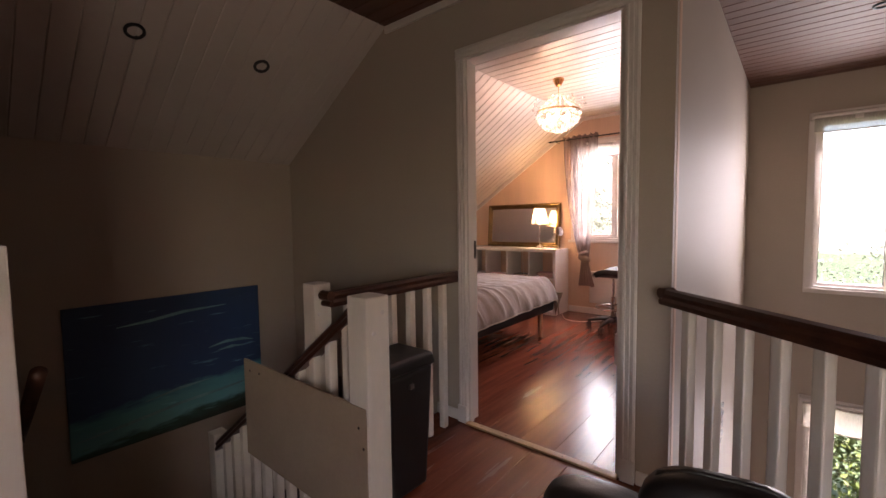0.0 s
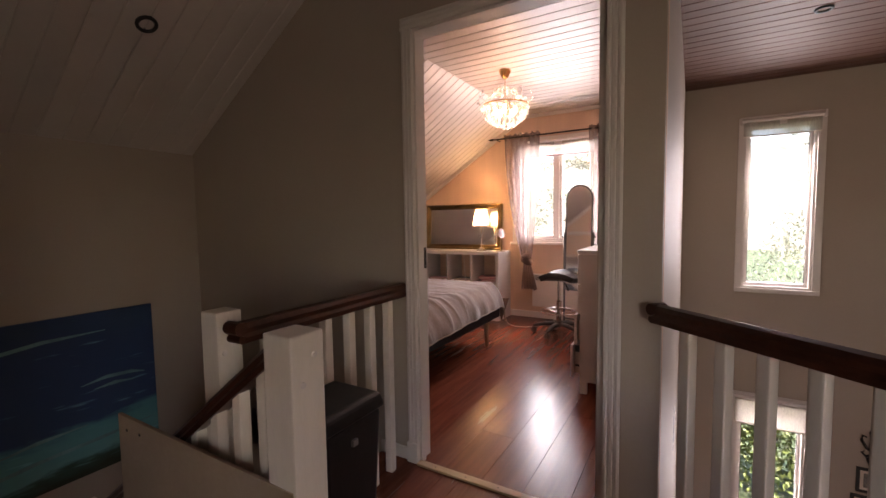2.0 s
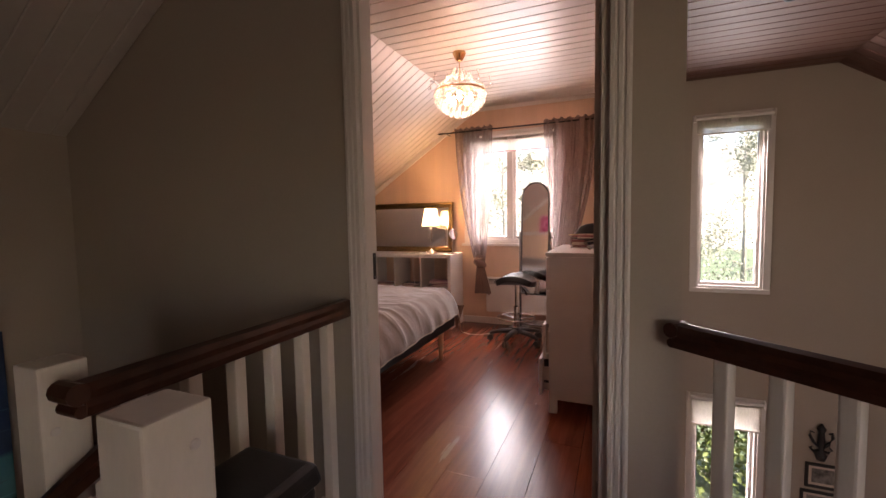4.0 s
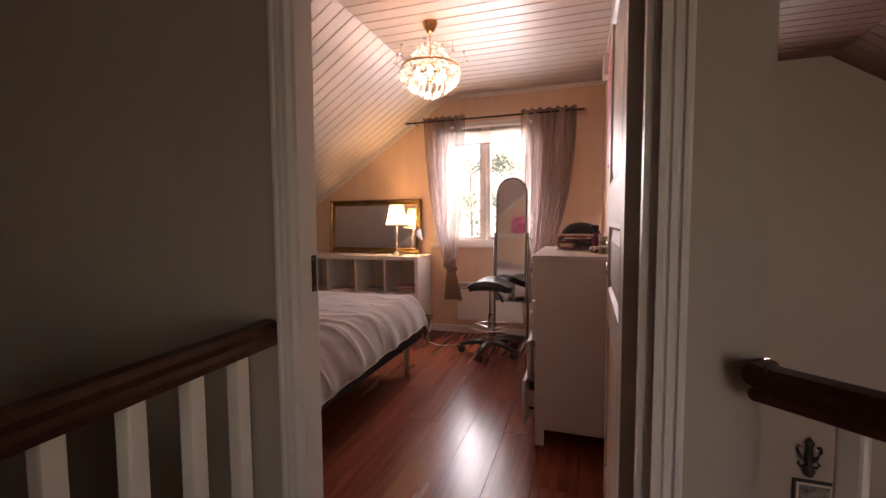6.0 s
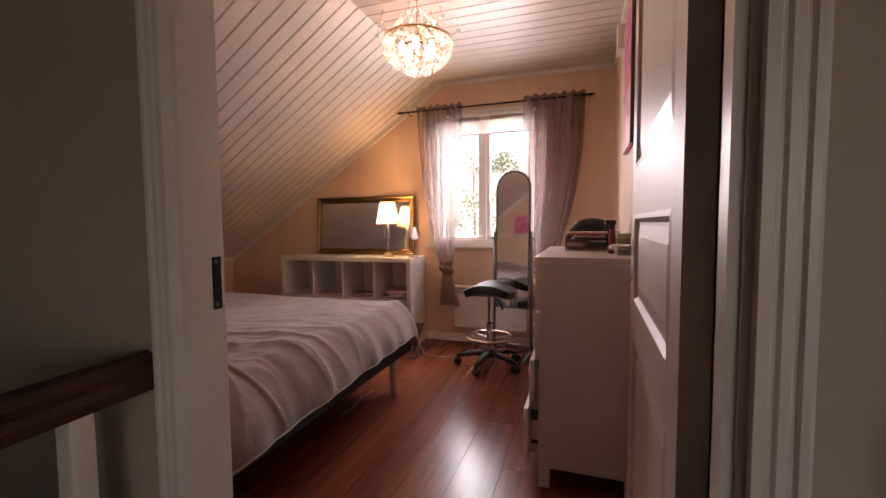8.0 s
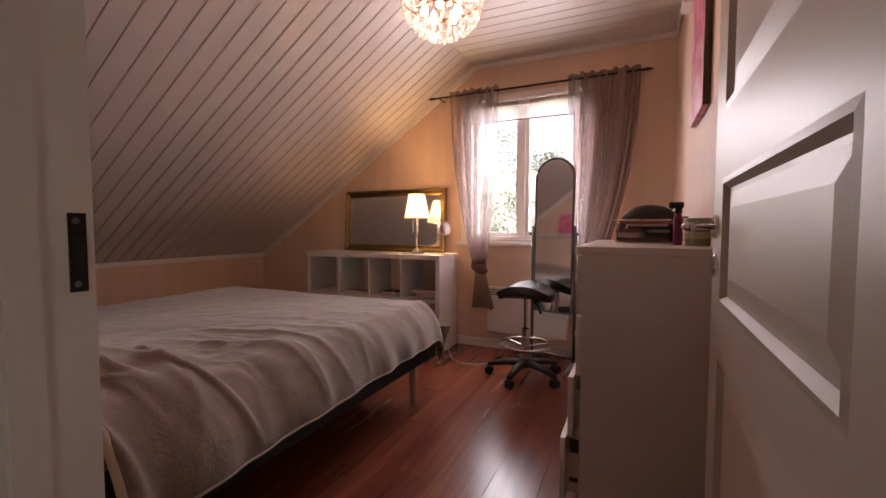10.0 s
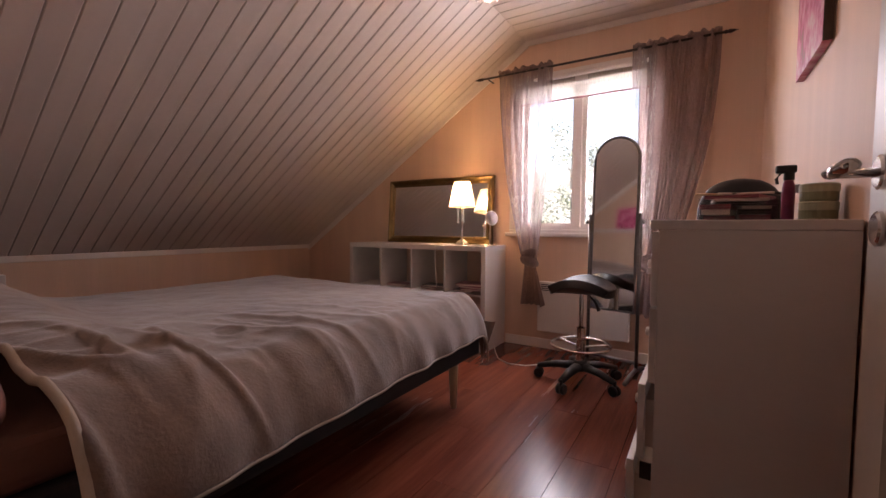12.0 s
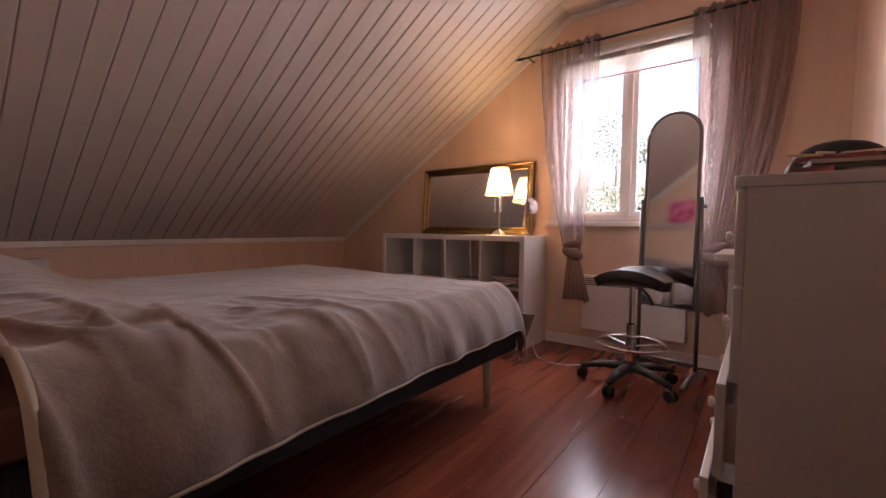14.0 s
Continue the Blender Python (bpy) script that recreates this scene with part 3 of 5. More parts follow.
def leaf_mesh():
    """The leaf along +x from its hinge, with three sunk panels on each face."""
    bm = bmesh.new()
    holes = [(0.085, LEAF - 0.11, 1.268, 1.88), (0.085, LEAF - 0.11, 0.873, 1.134), (0.085, LEAF - 0.11, 0.16, 0.775)]
    frame_bm = holed(0, LEAF, 0.012, 2.03, -0.02, 0.02, holes)
    for a, b, c, e in holes:
        for s in (-1, 1):
            steps = [(0.0, 0.020), (0.012, 0.022), (0.022, 0.010), (0.030, 0.010), (0.062, 0.016), (0.07, 0.016)]
            rings = []
            for k, h in steps:
                rings.append([frame_bm.verts.new((x, s * h, z)) for x, z in ((a + k, c + k), (b - k, c + k), (b - k, e - k), (a + k, e - k))])
            for r0, r1 in zip(rings, rings[1:]):
                for i in range(4):
                    frame_bm.faces.new((r0[i], r0[(i + 1) % 4], r1[(i + 1) % 4], r1[i]))
            frame_bm.faces.new(rings[-1])
    bm.free()
    bmesh.ops.recalc_face_normals(frame_bm, faces=frame_bm.faces[:])
    return frame_bm


leaf = part("leaf", leaf_mesh(), M_DOOR, door)
leaf.matrix_basis = pose(-0.748, ROOM + 0.03, 0, 0, 0, 89.3)
for s in (-1, 1):
    handle = part("handle", tube([(LEAF - 0.055, s * 0.02, 1.035), (LEAF - 0.055, s * 0.070, 1.035), (LEAF - 0.064, s * 0.080, 1.035), (LEAF - 0.17, s * 0.080, 1.035)], [0.009, 0.009, 0.011, 0.012], 12, flat=0.8), M_CHROME, leaf, "chrome lever handle", True)
    part("rose", moved(lathe([(0.026, 0), (0.026, 0.005), (0.022, 0.008), (0, 0.008)], 24), pose(LEAF - 0.055, s * 0.02, 1.035, -90 * s, 0, 0)), M_CHROME, leaf, smooth=False)
    part("escutcheon", moved(lathe([(0.026, 0), (0.026, 0.005), (0.022, 0.008), (0, 0.008)], 24), pose(LEAF - 0.055, s * 0.02, 0.952, -90 * s, 0, 0)), M_CHROME, leaf)
for z in (0.25, 1.78):
    part("hinge", tube([(-0.004, 0.0, z - 0.05), (-0.004, 0.0, z + 0.05)], 0.008, 12), M_STEEL, leaf)


# ---------------------------------------------------------------- windows
def window(name, hole, panes, label, blind_to, sill=True, k=0.075):
    """Casing, sash frames with panes between posts, sill and a roller blind, in the gable wall."""
    a, b, c, e = hole
    w = thing(name, (0, 0, 0), label, "window", kind="structure")
    for nm, r in (("window_frame", (a - k, a, c, e)), ("window_frame", (b, b + k, c, e)), ("window_frame", (a - k, b + k, e, e + k)), ("window_frame", (a - k, b + k, c - k * 0.75, c))):
        part(nm, box(r[0], r[1], FAR - 0.018, FAR, r[2], r[3], 0.004), M_TRIM, w)
    part("lining", boxes((a, a + 0.02, FAR, FAR + 0.2, c, e), (b - 0.02, b, FAR, FAR + 0.2, c, e), (a + 0.02, b - 0.02, FAR, FAR + 0.2, e - 0.02, e), (a + 0.02, b - 0.02, FAR, FAR + 0.2, c, c + 0.02)), M_TRIM, w)
    if sill:
        part("window_sill", box(a - k - 0.03, b + k + 0.03, FAR - 0.035, FAR + 0.01, c - 0.055, c - 0.025, 0.005), M_TRIM, w)
    y0, y1 = FAR + 0.05, FAR + 0.10
    for x0, x1 in panes:
        s = 0.03
        sash = part("sash", boxes((x0, x0 + s, y0, y1, c + 0.02, e - 0.02), (x1 - s, x1, y0, y1, c + 0.02, e - 0.02), (x0 + s, x1 - s, y0, y1, c + 0.02, c + 0.02 + s), (x0 + s, x1 - s, y0, y1, e - 0.02 - s, e - 0.02)), M_TRIM, w)
        pane = part("pane", boxes((x0 + s - 0.004, x1 - s + 0.004, y0 + 0.02, y0 + 0.024, c + 0.02 + s - 0.004, e - 0.02 - s + 0.004)), M_GLASS, sash)
        pane.visible_shadow = False
        part("gasket", boxes((x0 + s, x0 + s + 0.005, y0 + 0.012, y0 + 0.019, c + 0.05, e - 0.05), (x1 - s - 0.005, x1 - s, y0 + 0.012, y0 + 0.019, c + 0.05, e - 0.05)), M_BLACK, sash)
    for (_, x0), (x1, _) in zip(panes, panes[1:]):
        part("mullion", box(x0, x1, FAR + 0.03, FAR + 0.11, c + 0.02, e - 0.02, 0.003), M_TRIM, w)
    bl = thing("roller_blind", (0, 0, 0), "cream roller blind pulled a little way down", "blind", "roller blinds")
    part("roller", moved(tube([(a - 0.03, 0, 0), (b + 0.03, 0, 0)], 0.018, 14), pose(0, FAR - 0.045, e + 0.02)), M_TRIM, bl)
    part("cloth", sheet(lambda u, v: (a - 0.02 + u * (b - a + 0.04), FAR - 0.024 - 0.003 * math.sin(u * 9), e + 0.02 - v * (e + 0.02 - blind_to)), 10, 6), M_BLIND, bl, "cream blind cloth", True)
    part("bottom_bar", box(a - 0.02, b + 0.02, FAR - 0.032, FAR - 0.020, blind_to - 0.012, blind_to, 0.003), M_MAUVE if sill else M_POST, bl)
    for x in (a - 0.045, b + 0.03):
        part("bracket", box(x, x + 0.015, FAR - 0.07, FAR - 0.018, e - 0.01, e + 0.05, 0.003), M_TRIM, bl)
    part("back", box(a - 0.03, b + 0.03, FAR - 0.0215, FAR - 0.0185, e - 0.03, e + 0.06, 0), M_TRIM, bl)
    return w


window("window_1", WIN, [(-2.23, -1.815), (-1.775, -1.36)], "white two-sash bedroom window with a pale sill", 1.912)
window("window_2", UPW, [(-0.018, 0.473)], "tall narrow white window high in the hall gable", 1.915, False, 0.055)
window("window_3", LOWW, [(-0.018, 0.473)], "tall narrow white window of the storey below", -0.80, False, 0.055)


def plain_window(name, hole, label):
    w = thing(name, (0, 0, 0), label, "window", kind="structure")
    a, b, c, e = hole
    for r in ((a, a + 0.06, c, e), (b - 0.06, b, c, e), (a + 0.06, b - 0.06, e - 0.06, e), (a + 0.06, b - 0.06, c, c + 0.06)):
        part("window_frame", box(r[0], r[1], -0.80, -0.72, r[2], r[3], 0.003), M_TRIM, w)
    part("pane", boxes((a + 0.055, b - 0.055, -0.79, -0.786, c + 0.055, e - 0.055)), M_GLASS, w).visible_shadow = False


plain_window("window_4", BACKW, "unseen white window assumed in the back wall of the hall")
# frame and pane for the added fill-light opening
plain_window("window_5", FILLW, "tall unseen white window added to brighten the open hall")


# ---------------------------------------------------------------- stairs and rails
RAIL = [(-0.030, 0.0), (-0.034, 0.018), (-0.026, 0.030), (-0.030, 0.046), (-0.020, 0.060), (0.0, 0.065), (0.020, 0.060), (0.030, 0.046), (0.026, 0.030), (0.034, 0.018), (0.030, 0.0)]


def baluster(height, w=0.037):
    bm = bmesh.new()
    add_box(bm, -w / 2, w / 2, -w / 2, w / 2, 0, height)
    bmesh.ops.bevel(bm, geom=bm.edges[:], offset=0.006, segments=2, profile=0.6, affect="EDGES")
    return bm


def scroll(bm, at, way):
    """A moulded nosing on the end of a rail."""
    way = Vector(way)
    side = Vector((way.y, -way.x, 0))
    for h, r, out in ((0.046, 0.021, 0.010), (0.012, 0.013, 0.006)):
        add_tube(bm, [Vector(at) - way * out + side * s + Vector((0, 0, h)) for s in (-0.030, 0.030)], r, 12)
    return bm


def railing(name, start, way, length, spots, top, label, foot=0.0):
    r = thing(name, (*start, 0), label, "railing")
    bm = sweep([(a, h + top - 0.065) for a, h in RAIL], way, length)
    scroll(bm, (0, 0, top - 0.065), way)
    part("handrail", bm, M_RAIL, r, "dark varnished moulded handrail")
    shared = None
    turn = math.degrees(math.atan2(way[1], way[0]))
    for s in spots:
        if shared is None:
            ob = part("baluster", baluster(top - 0.065 - foot), M_POST, r)
            shared = ob.data
        else:
            ob = new("baluster", shared)
            ob.parent = r
        ob.matrix_basis = pose(way[0] * s, way[1] * s, foot, 0, 0, turn)
    return r


DIAG = Vector((0.755, -0.656, 0)).normalized()
railing("diagonal_railing", (-0.535, 2.698), DIAG, 3.75, [0.118 + 0.122 * i for i in range(30)], 0.884, "dark handrail on square white balusters beside the open hall")
railing("landing_railing", (-1.633, 1.848), Vector((-0.023, 0.928, 0)).normalized(), 0.878, [0.102 + 0.131 * i for i in range(6)], 0.885, "dark handrail on white balusters guarding the stairwell")


def newel(x, y, w, z0, top, label):
    p = thing("newel_post", (x, y, z0), label, "newel post", "newel posts")
    bm = box(-w / 2, w / 2, -w / 2, w / 2, 0, top - z0, 0.006)
    part("post", bm, M_POST, p)
    for dz, dx in ((0.06, 0.02), (0.13, -0.02)):
        part("plug", moved(lathe([(0.009, 0), (0.008, 0.003), (0, 0.004)], 12), pose(w / 2, dx, top - z0 - dz, 0, 90, 0)), M_TRIM, p)
    return p


newel(-1.330, 1.803, 0.106, 0.0, 0.905, "square white newel post at the head of the stairs")
newel(-1.740, 1.862, 0.085, -0.25, 0.908, "square white newel post at the stairwell corner")
newel(-2.73, 1.81, 0.08, -1.08, -0.05, "square white newel post lower on the stairs")

stair_rail = thing("stair_railing", (-1.32, 1.806, 0), "dark handrail and white balusters descending along the stairs", "railing")
A, B = Vector((-0.055, 0, 0.893)), Vector((-1.38, 0, -0.088))
bm = bmesh.new()
ends = [[bm.verts.new(p + Vector((0, a, h - 0.065))) for a, h in RAIL] for p in (A, B)]
n = len(RAIL)
for i in range(n):
    bm.faces.new((ends[0][i], ends[0][(i + 1) % n], ends[1][(i + 1) % n], ends[1][i]))
bm.faces.new(ends[0])
bm.faces.new(ends[1][::-1])
bmesh.ops.recalc_face_normals(bm, faces=bm.faces[:])
part("handrail", bm, M_RAIL, stair_rail, "dark varnished handrail")
shared = None
for i in range(11):
    x = -0.135 - 0.115 * i
    z = A.z + (x - A.x) * (A.z - B.z) / (A.x - B.x) - 0.05
    if shared is None:
        ob = part("baluster", baluster(0.78), M_POST, stair_rail)
        shared = ob.data
    else:
        ob = new("baluster", shared)
        ob.parent = stair_rail
    ob.matrix_basis = pose(x, 0, z - 0.78)
bm = bmesh.new()
st = [bm.verts.new((x, y, z)) for y in (-0.025, 0.025) for x, z in ((-0.06, 0.04), (-1.38, -0.94), (-1.38, -1.16), (-0.06, -0.25))]
for f in ((0, 1, 2, 3), (7, 6, 5, 4), (0, 4, 5, 1), (1, 5, 6, 2), (2, 6, 7, 3), (3, 7, 4, 0)):
    bm.faces.new([st[i] for i in f])
part("stringer", bm, M_POST, stair_rail)

stairs = thing("stairs", (-1.33, 0.92, 0), "dark wooden stairs going down from the landing", "stairs")
for i in range(6):
    part("tread", box(-0.28 - 0.245 * i, 0.02 - 0.245 * i, 0.002, 0.858, -0.18 * (i + 1) - 0.035, -0.18 * (i + 1), 0.006), M_RAIL, stairs)
    part("riser", box(-0.012 - 0.245 * i, 0.0 - 0.245 * i, 0.002, 0.858, -0.18 * (i + 1), -0.18 * i - 0.03, 0.0), M_POST, stairs)
part("landing", box(HKNEE + 1.332, -1.49, 0.002, HALL - 0.925, -1.13, -1.08, 0.006), M_RAIL, stairs)
for i in range(5):
    part("tread", box(-1.51 + 0.245 * i, -1.23 + 0.245 * i, 0.925, HALL - 0.925, -1.08 - 0.18 * (i + 1) - 0.035, -1.08 - 0.18 * (i + 1), 0.006), M_RAIL, stairs)

wallrail = thing("wall_handrail", (-2.0, 0.92, 0), "dark wall handrail on a chromed bracket", "handrail")
part("bar", tube([(0.2, 0.06, 0.75), (-1.2, 0.06, -0.08)], 0.021, 14), M_RAIL, wallrail, smooth=True)
part("bracket", tube([(-0.40, 0.0, 0.33), (-0.40, 0.035, 0.325), (-0.40, 0.058, 0.345), (-0.40, 0.06, 0.375)], 0.008, 10), M_CHROME, wallrail, "chromed bracket", True)
part("rose", moved(lathe([(0.028, 0), (0.026, 0.006), (0, 0.008)], 18), pose(-0.40, 0.001, 0.33, -90, 0, 0)), M_CHROME, wallrail)
trim("trim_stair_wall_end", -1.742, -1.722, 0.805, 0.932, 0.0, 1.12, "white edge trim at the end of the stair wall")

board = thing("loose_board", (-1.750, 1.752, 0.03), "bare grey brown board hung on the stair railing", "board")
part("panel", box(-0.462, 0.462, -0.006, 0.006, 0, 0.478, 0.002), M_PLY, board)
for x, z in ((-0.40, 0.43), (-0.31, 0.435), (0.42, 0.40), (0.445, 0.33)):
    part("screw", moved(lathe([(0.006, 0), (0.004, 0.002), (0, 0.0025)], 10), pose(x, -0.006, z, 90, 0, 0)), M_IRON, board)

bin_ = thing("waste_bin", (-1.470, 2.055, 0), "black plastic waste bin with a lid standing behind the newel post", "bin")


def taper(w0, d0, w1, d1, z0, z1, soft):
    bm = bmesh.new()
    v = add_box(bm, -1, 1, -1, 1, z0, z1)
    for i, q in enumerate(v):
        w, d = (w0, d0) if i < 4 else (w1, d1)
        q.co.x *= w / 2
        q.co.y *= d / 2
    bmesh.ops.bevel(bm, geom=bm.edges[:], offset=soft, segments=3, profile=0.5, affect="EDGES")
    return bm


part("body", taper(0.18, 0.22, 0.225, 0.27, 0, 0.545, 0.02), M_BLACK, bin_)
part("lid", taper(0.25, 0.295, 0.225, 0.27, 0.543, 0.60, 0.018), M_BLACK, bin_)
part("latch", box(0.106, 0.120, -0.02, 0.004, 0.47, 0.492, 0.004), M_STEEL, bin_, "small bright latch")

bc = thing("lounge_chair", (-0.375, 1.87, 0), "black leather lounge chair with a rounded back and arm", "chair", turn=10)


def cushion(w, d, h, centre, power=2.6, seg=20):
    """A plump cushion: a squarish rounded body."""
    bm = bmesh.new()
    bmesh.ops.create_uvsphere(bm, u_segments=seg * 2, v_segments=seg, radius=1)
    for v in bm.verts:
        p = v.co
        k = (abs(p.x) ** power + abs(p.y) ** power + abs(p.z) ** power) ** (-1 / power)
        v.co = Vector((centre[0] + p.x * k * w / 2, centre[1] + p.y * k * d / 2, centre[2] + p.z * k * h / 2))
    return bm


part("backrest", cushion(0.36, 0.14, 0.38, (0.13, 0.0, 0.405), 3.4), M_LEATHER, bc, smooth=True)
part("seat", cushion(0.56, 0.36, 0.14, (0.0, 0.14, 0.27), 3.0), M_LEATHER, bc, smooth=True)
part("armrest", cushion(0.29, 0.16, 0.20, (-0.13, 0.0, 0.395), 3.0), M_LEATHER, bc, smooth=True)
part("stud", moved(lathe([(0.010, 0), (0.008, 0.004), (0, 0.005)], 12), pose(0.06, -0.068, 0.555, 90, 0, 0)), M_STEEL, bc)
part("piping", tube([(-0.03, 0, 0.50), (0.0, 0, 0.575), (0.06, 0, 0.595), (0.20, 0, 0.595), (0.27, 0, 0.57), (0.30, 0, 0.50)], 0.006, 8), M_LEATHER, bc, smooth=True)
for x in (-0.22, 0.22):
    for y in (0.02, 0.26):
        part("leg", tube([(x, y, 0), (x, y, 0.22)], 0.016, 10), M_BLACK, bc)

canvas = thing("sea_painting", (HKNEE, 1.8235, 0.226), "large canvas of a dark blue sea with a turquoise shore", "painting")
part("canvas", box(0.002, 0.026, -0.58, 0.58, -0.46, 0.462, 0.003), M_SEA, canvas)


M_FOAM = paint("pale_sea_foam", (0.16, 0.36, 0.40), 0.5, 5, 60, 0.3, 0.05)
for pts in ([(-0.33, 0.305), (-0.15, 0.318), (0.05, 0.345), (0.33, 0.352)], [(0.20, 0.055), (0.32, 0.075), (0.45, 0.068), (0.52, 0.05)], [(0.26, 0.02), (0.36, 0.03), (0.46, 0.02)], [(-0.56, -0.345), (-0.30, -0.32), (0.0, -0.285), (0.30, -0.27), (0.55, -0.25)], [(-0.20, -0.21), (0.0, -0.18), (0.22, -0.17)]):
    part("brush_stroke", moved(tube([(y, z, 0) for y, z in pts], [0.002] + [0.010] * (len(pts) - 2) + [0.002], 8, flat=0.12), Matrix(((0, 0, 1, 0.0265), (1, 0, 0, 0), (0, 1, 0, 0), (0, 0, 0, 1)))), M_FOAM, canvas)


def downlight(x, y, z, tilt):
    s = thing("downlight", (x, y, z), "unlit recessed downlight with a dark metal rim", "downlight", "hall downlights")
    part("rim", moved(lathe([(0.030, 0.012), (0.032, -0.004), (0.043, -0.006), (0.047, 0.0), (0.047, 0.012)], 28), pose(0, 0, 0, 0, tilt, 0)), M_BLACK, s, smooth=True)
    part("reflector", moved(lathe([(0.030, 0.004), (0.022, 0.016), (0, 0.018)], 24), pose(0, 0, 0, 0, tilt, 0)), M_DARKSTEEL, s, smooth=True)
    return s


SL = math.degrees(math.atan(HPITCH))
for y in (1.494, 2.133):
    downlight(-2.656, y, hall_roof(-2.656) - 0.004, -SL)
downlight(0.205, 4.475, HCEIL - 0.005, 0)

orn = thing("iron_ornament", (0.94, FAR, -0.82), "black cast lily ornament on the wall", "wall ornament")
part("stem", lathe([(0.0, -0.16), (0.03, -0.15), (0.045, -0.10), (0.02, -0.06), (0.03, 0.0), (0.022, 0.10), (0.035, 0.13), (0.0, 0.18)], 14, (0, -0.02, 0)), M_BLACK, orn, smooth=True)
for s in (-1, 1):
    part("petal", tube([(0, -0.02, -0.05), (s * 0.05, -0.02, 0.0), (s * 0.08, -0.02, 0.06), (s * 0.075, -0.02, 0.10), (s * 0.05, -0.02, 0.09)], [0.018, 0.02, 0.018, 0.014, 0.01], 10, flat=0.6), M_BLACK, orn, smooth=True)
    part("leaf", tube([(0, -0.02, -0.06), (s * 0.05, -0.02, -0.08), (s * 0.075, -0.02, -0.05), (s * 0.06, -0.02, -0.03)], [0.016, 0.018, 0.014, 0.008], 10, flat=0.6), M_BLACK, orn, smooth=True)


def framed_photo(x, z, w, h):
    f = thing("framed_photo", (x, FAR, z), "small black framed grey photograph", "picture", "framed photos in the hall")
    k = 0.022
    for r in ((-w / 2, w / 2, h / 2 - k, h / 2), (-w / 2, w / 2, -h / 2, -h / 2 + k), (-w / 2, -w / 2 + k, -h / 2 + k, h / 2 - k), (w / 2 - k, w / 2, -h / 2 + k, h / 2 - k)):
        part("frame", box(r[0], r[1], -0.022, -0.001, r[2], r[3], 0.003), M_BLACK, f)
    part("mount", boxes((-w / 2 + k, w / 2 - k, -0.010, -0.004, -h / 2 + k, h / 2 - k)), M_PAGE, f)
    part("photograph", boxes((-w / 2 + k + 0.025, w / 2 - k - 0.025, -0.013, -0.0105, -h / 2 + k + 0.025, h / 2 - k - 0.025)), M_PHOTO, f)


framed_photo(0.99, -1.12, 0.30, 0.22)
framed_photo(0.99, -1.40, 0.36, 0.28)

# ---------------------------------------------------------------- bedroom: bed
bed = thing("bed", (-2.875, 3.87, 0), "wide divan bed with a dark base on beech legs", "bed")
part("base", box(-0.83, 0.85, -1.02, 0.95, 0.245, 0.44, 0.015), M_BASE, bed)
part("mattress", box(-0.82, 0.82, -1.02, 0.95, 0.44, 0.548, 0.035, 3), M_PINKSHEET, bed, "pink fitted sheet over the mattress")
for x in (-0.74, 0.80):
    for y in (-0.85, 0.745):
        part("leg", tube([(x, y, 0), (x, y, 0.25)], [0.017, 0.026], 14), M_LEGWOOD, bed, smooth=True)


def fold(x, y):
    return noise.noise(Vector((x, y, 0.3)))


def crease(x, y, seed):
    """Sharp soft-shouldered ridges between 0 and 1."""
    n = noise.noise(Vector((x, y, seed)))
    return max(0.0, 1.0 - abs(n) * 3.2) ** 2


def cover(u, v):
    """The fleece: u from the wall side over the top and down the open side, v from head to foot."""
    y = 3.025 + v * (4.86 - 3.025)
    run = u * 1.86
    width = 1.70
    top = 0.566 + 0.012 * fold(run * 2.2, y * 2.2) + 0.17 * math.exp(-((y - 3.12) / 0.22) ** 2) * (0.55 + 0.45 * math.tanh((1.40 - run) * 5)) * (0.8 + 0.2 * math.sin(run * 4.2))
    side = min(1.0, max(0.0, (run - 0.95) / 0.55))
    near = max(0.14, 1.15 - 1.5 * v)
    bend = 0.22 * fold(run * 1.7, y * 1.3) + 0.06 * fold(run * 5.0, y * 4.0)
    long_ = crease(run * 0.75 + 0.5 * bend, y * 3.4 + 1.4 * bend * 2 - 0.9 * (1.7 - run) ** 2, 3.1)
    mid = crease(run * 2.2 + bend, y * 6.5 + 2.0 * bend - 1.2 * run, 8.4)
    small = crease(run * 6.0 - 3.0 * y, y * 9.0 + 3.0 * run + bend, 5.7)
    top += side * near * (0.036 * long_ + 0.024 * mid) + (0.25 + 0.75 * side) * near * 0.0065 * small
    top += 0.004 * fold(run * 9.0, y * 9.0) + 0.0018 * fold(run * 24.0, y * 24.0)
    x = -3.74 + min(run, width)
    z = top
    over = (run - (width - 0.09)) / (1.86 - width + 0.09)
    if over > 0:
        a = over * math.pi / 2
        hem = 0.362 + 0.006 * fold(y * 3.0, 5.0)
        z = top + (hem - top) * (1 - math.cos(a)) ** 0.85
        x = -3.74 + width - 0.09 + (0.135 + 0.10 * (1 - v) ** 1.5) * math.sin(a)
        x += (0.016 * fold(y * 9, 3.0) + 0.022 * near * (long_ + 0.5 * mid - 0.3) * math.sin(math.pi * over)) * over
    end = v - 0.955
    if end > 0:
        k = end / 0.045
        z -= 0.16 * k * k
        y -= 0.035 * (k * k - k)
    return (x, y, z)


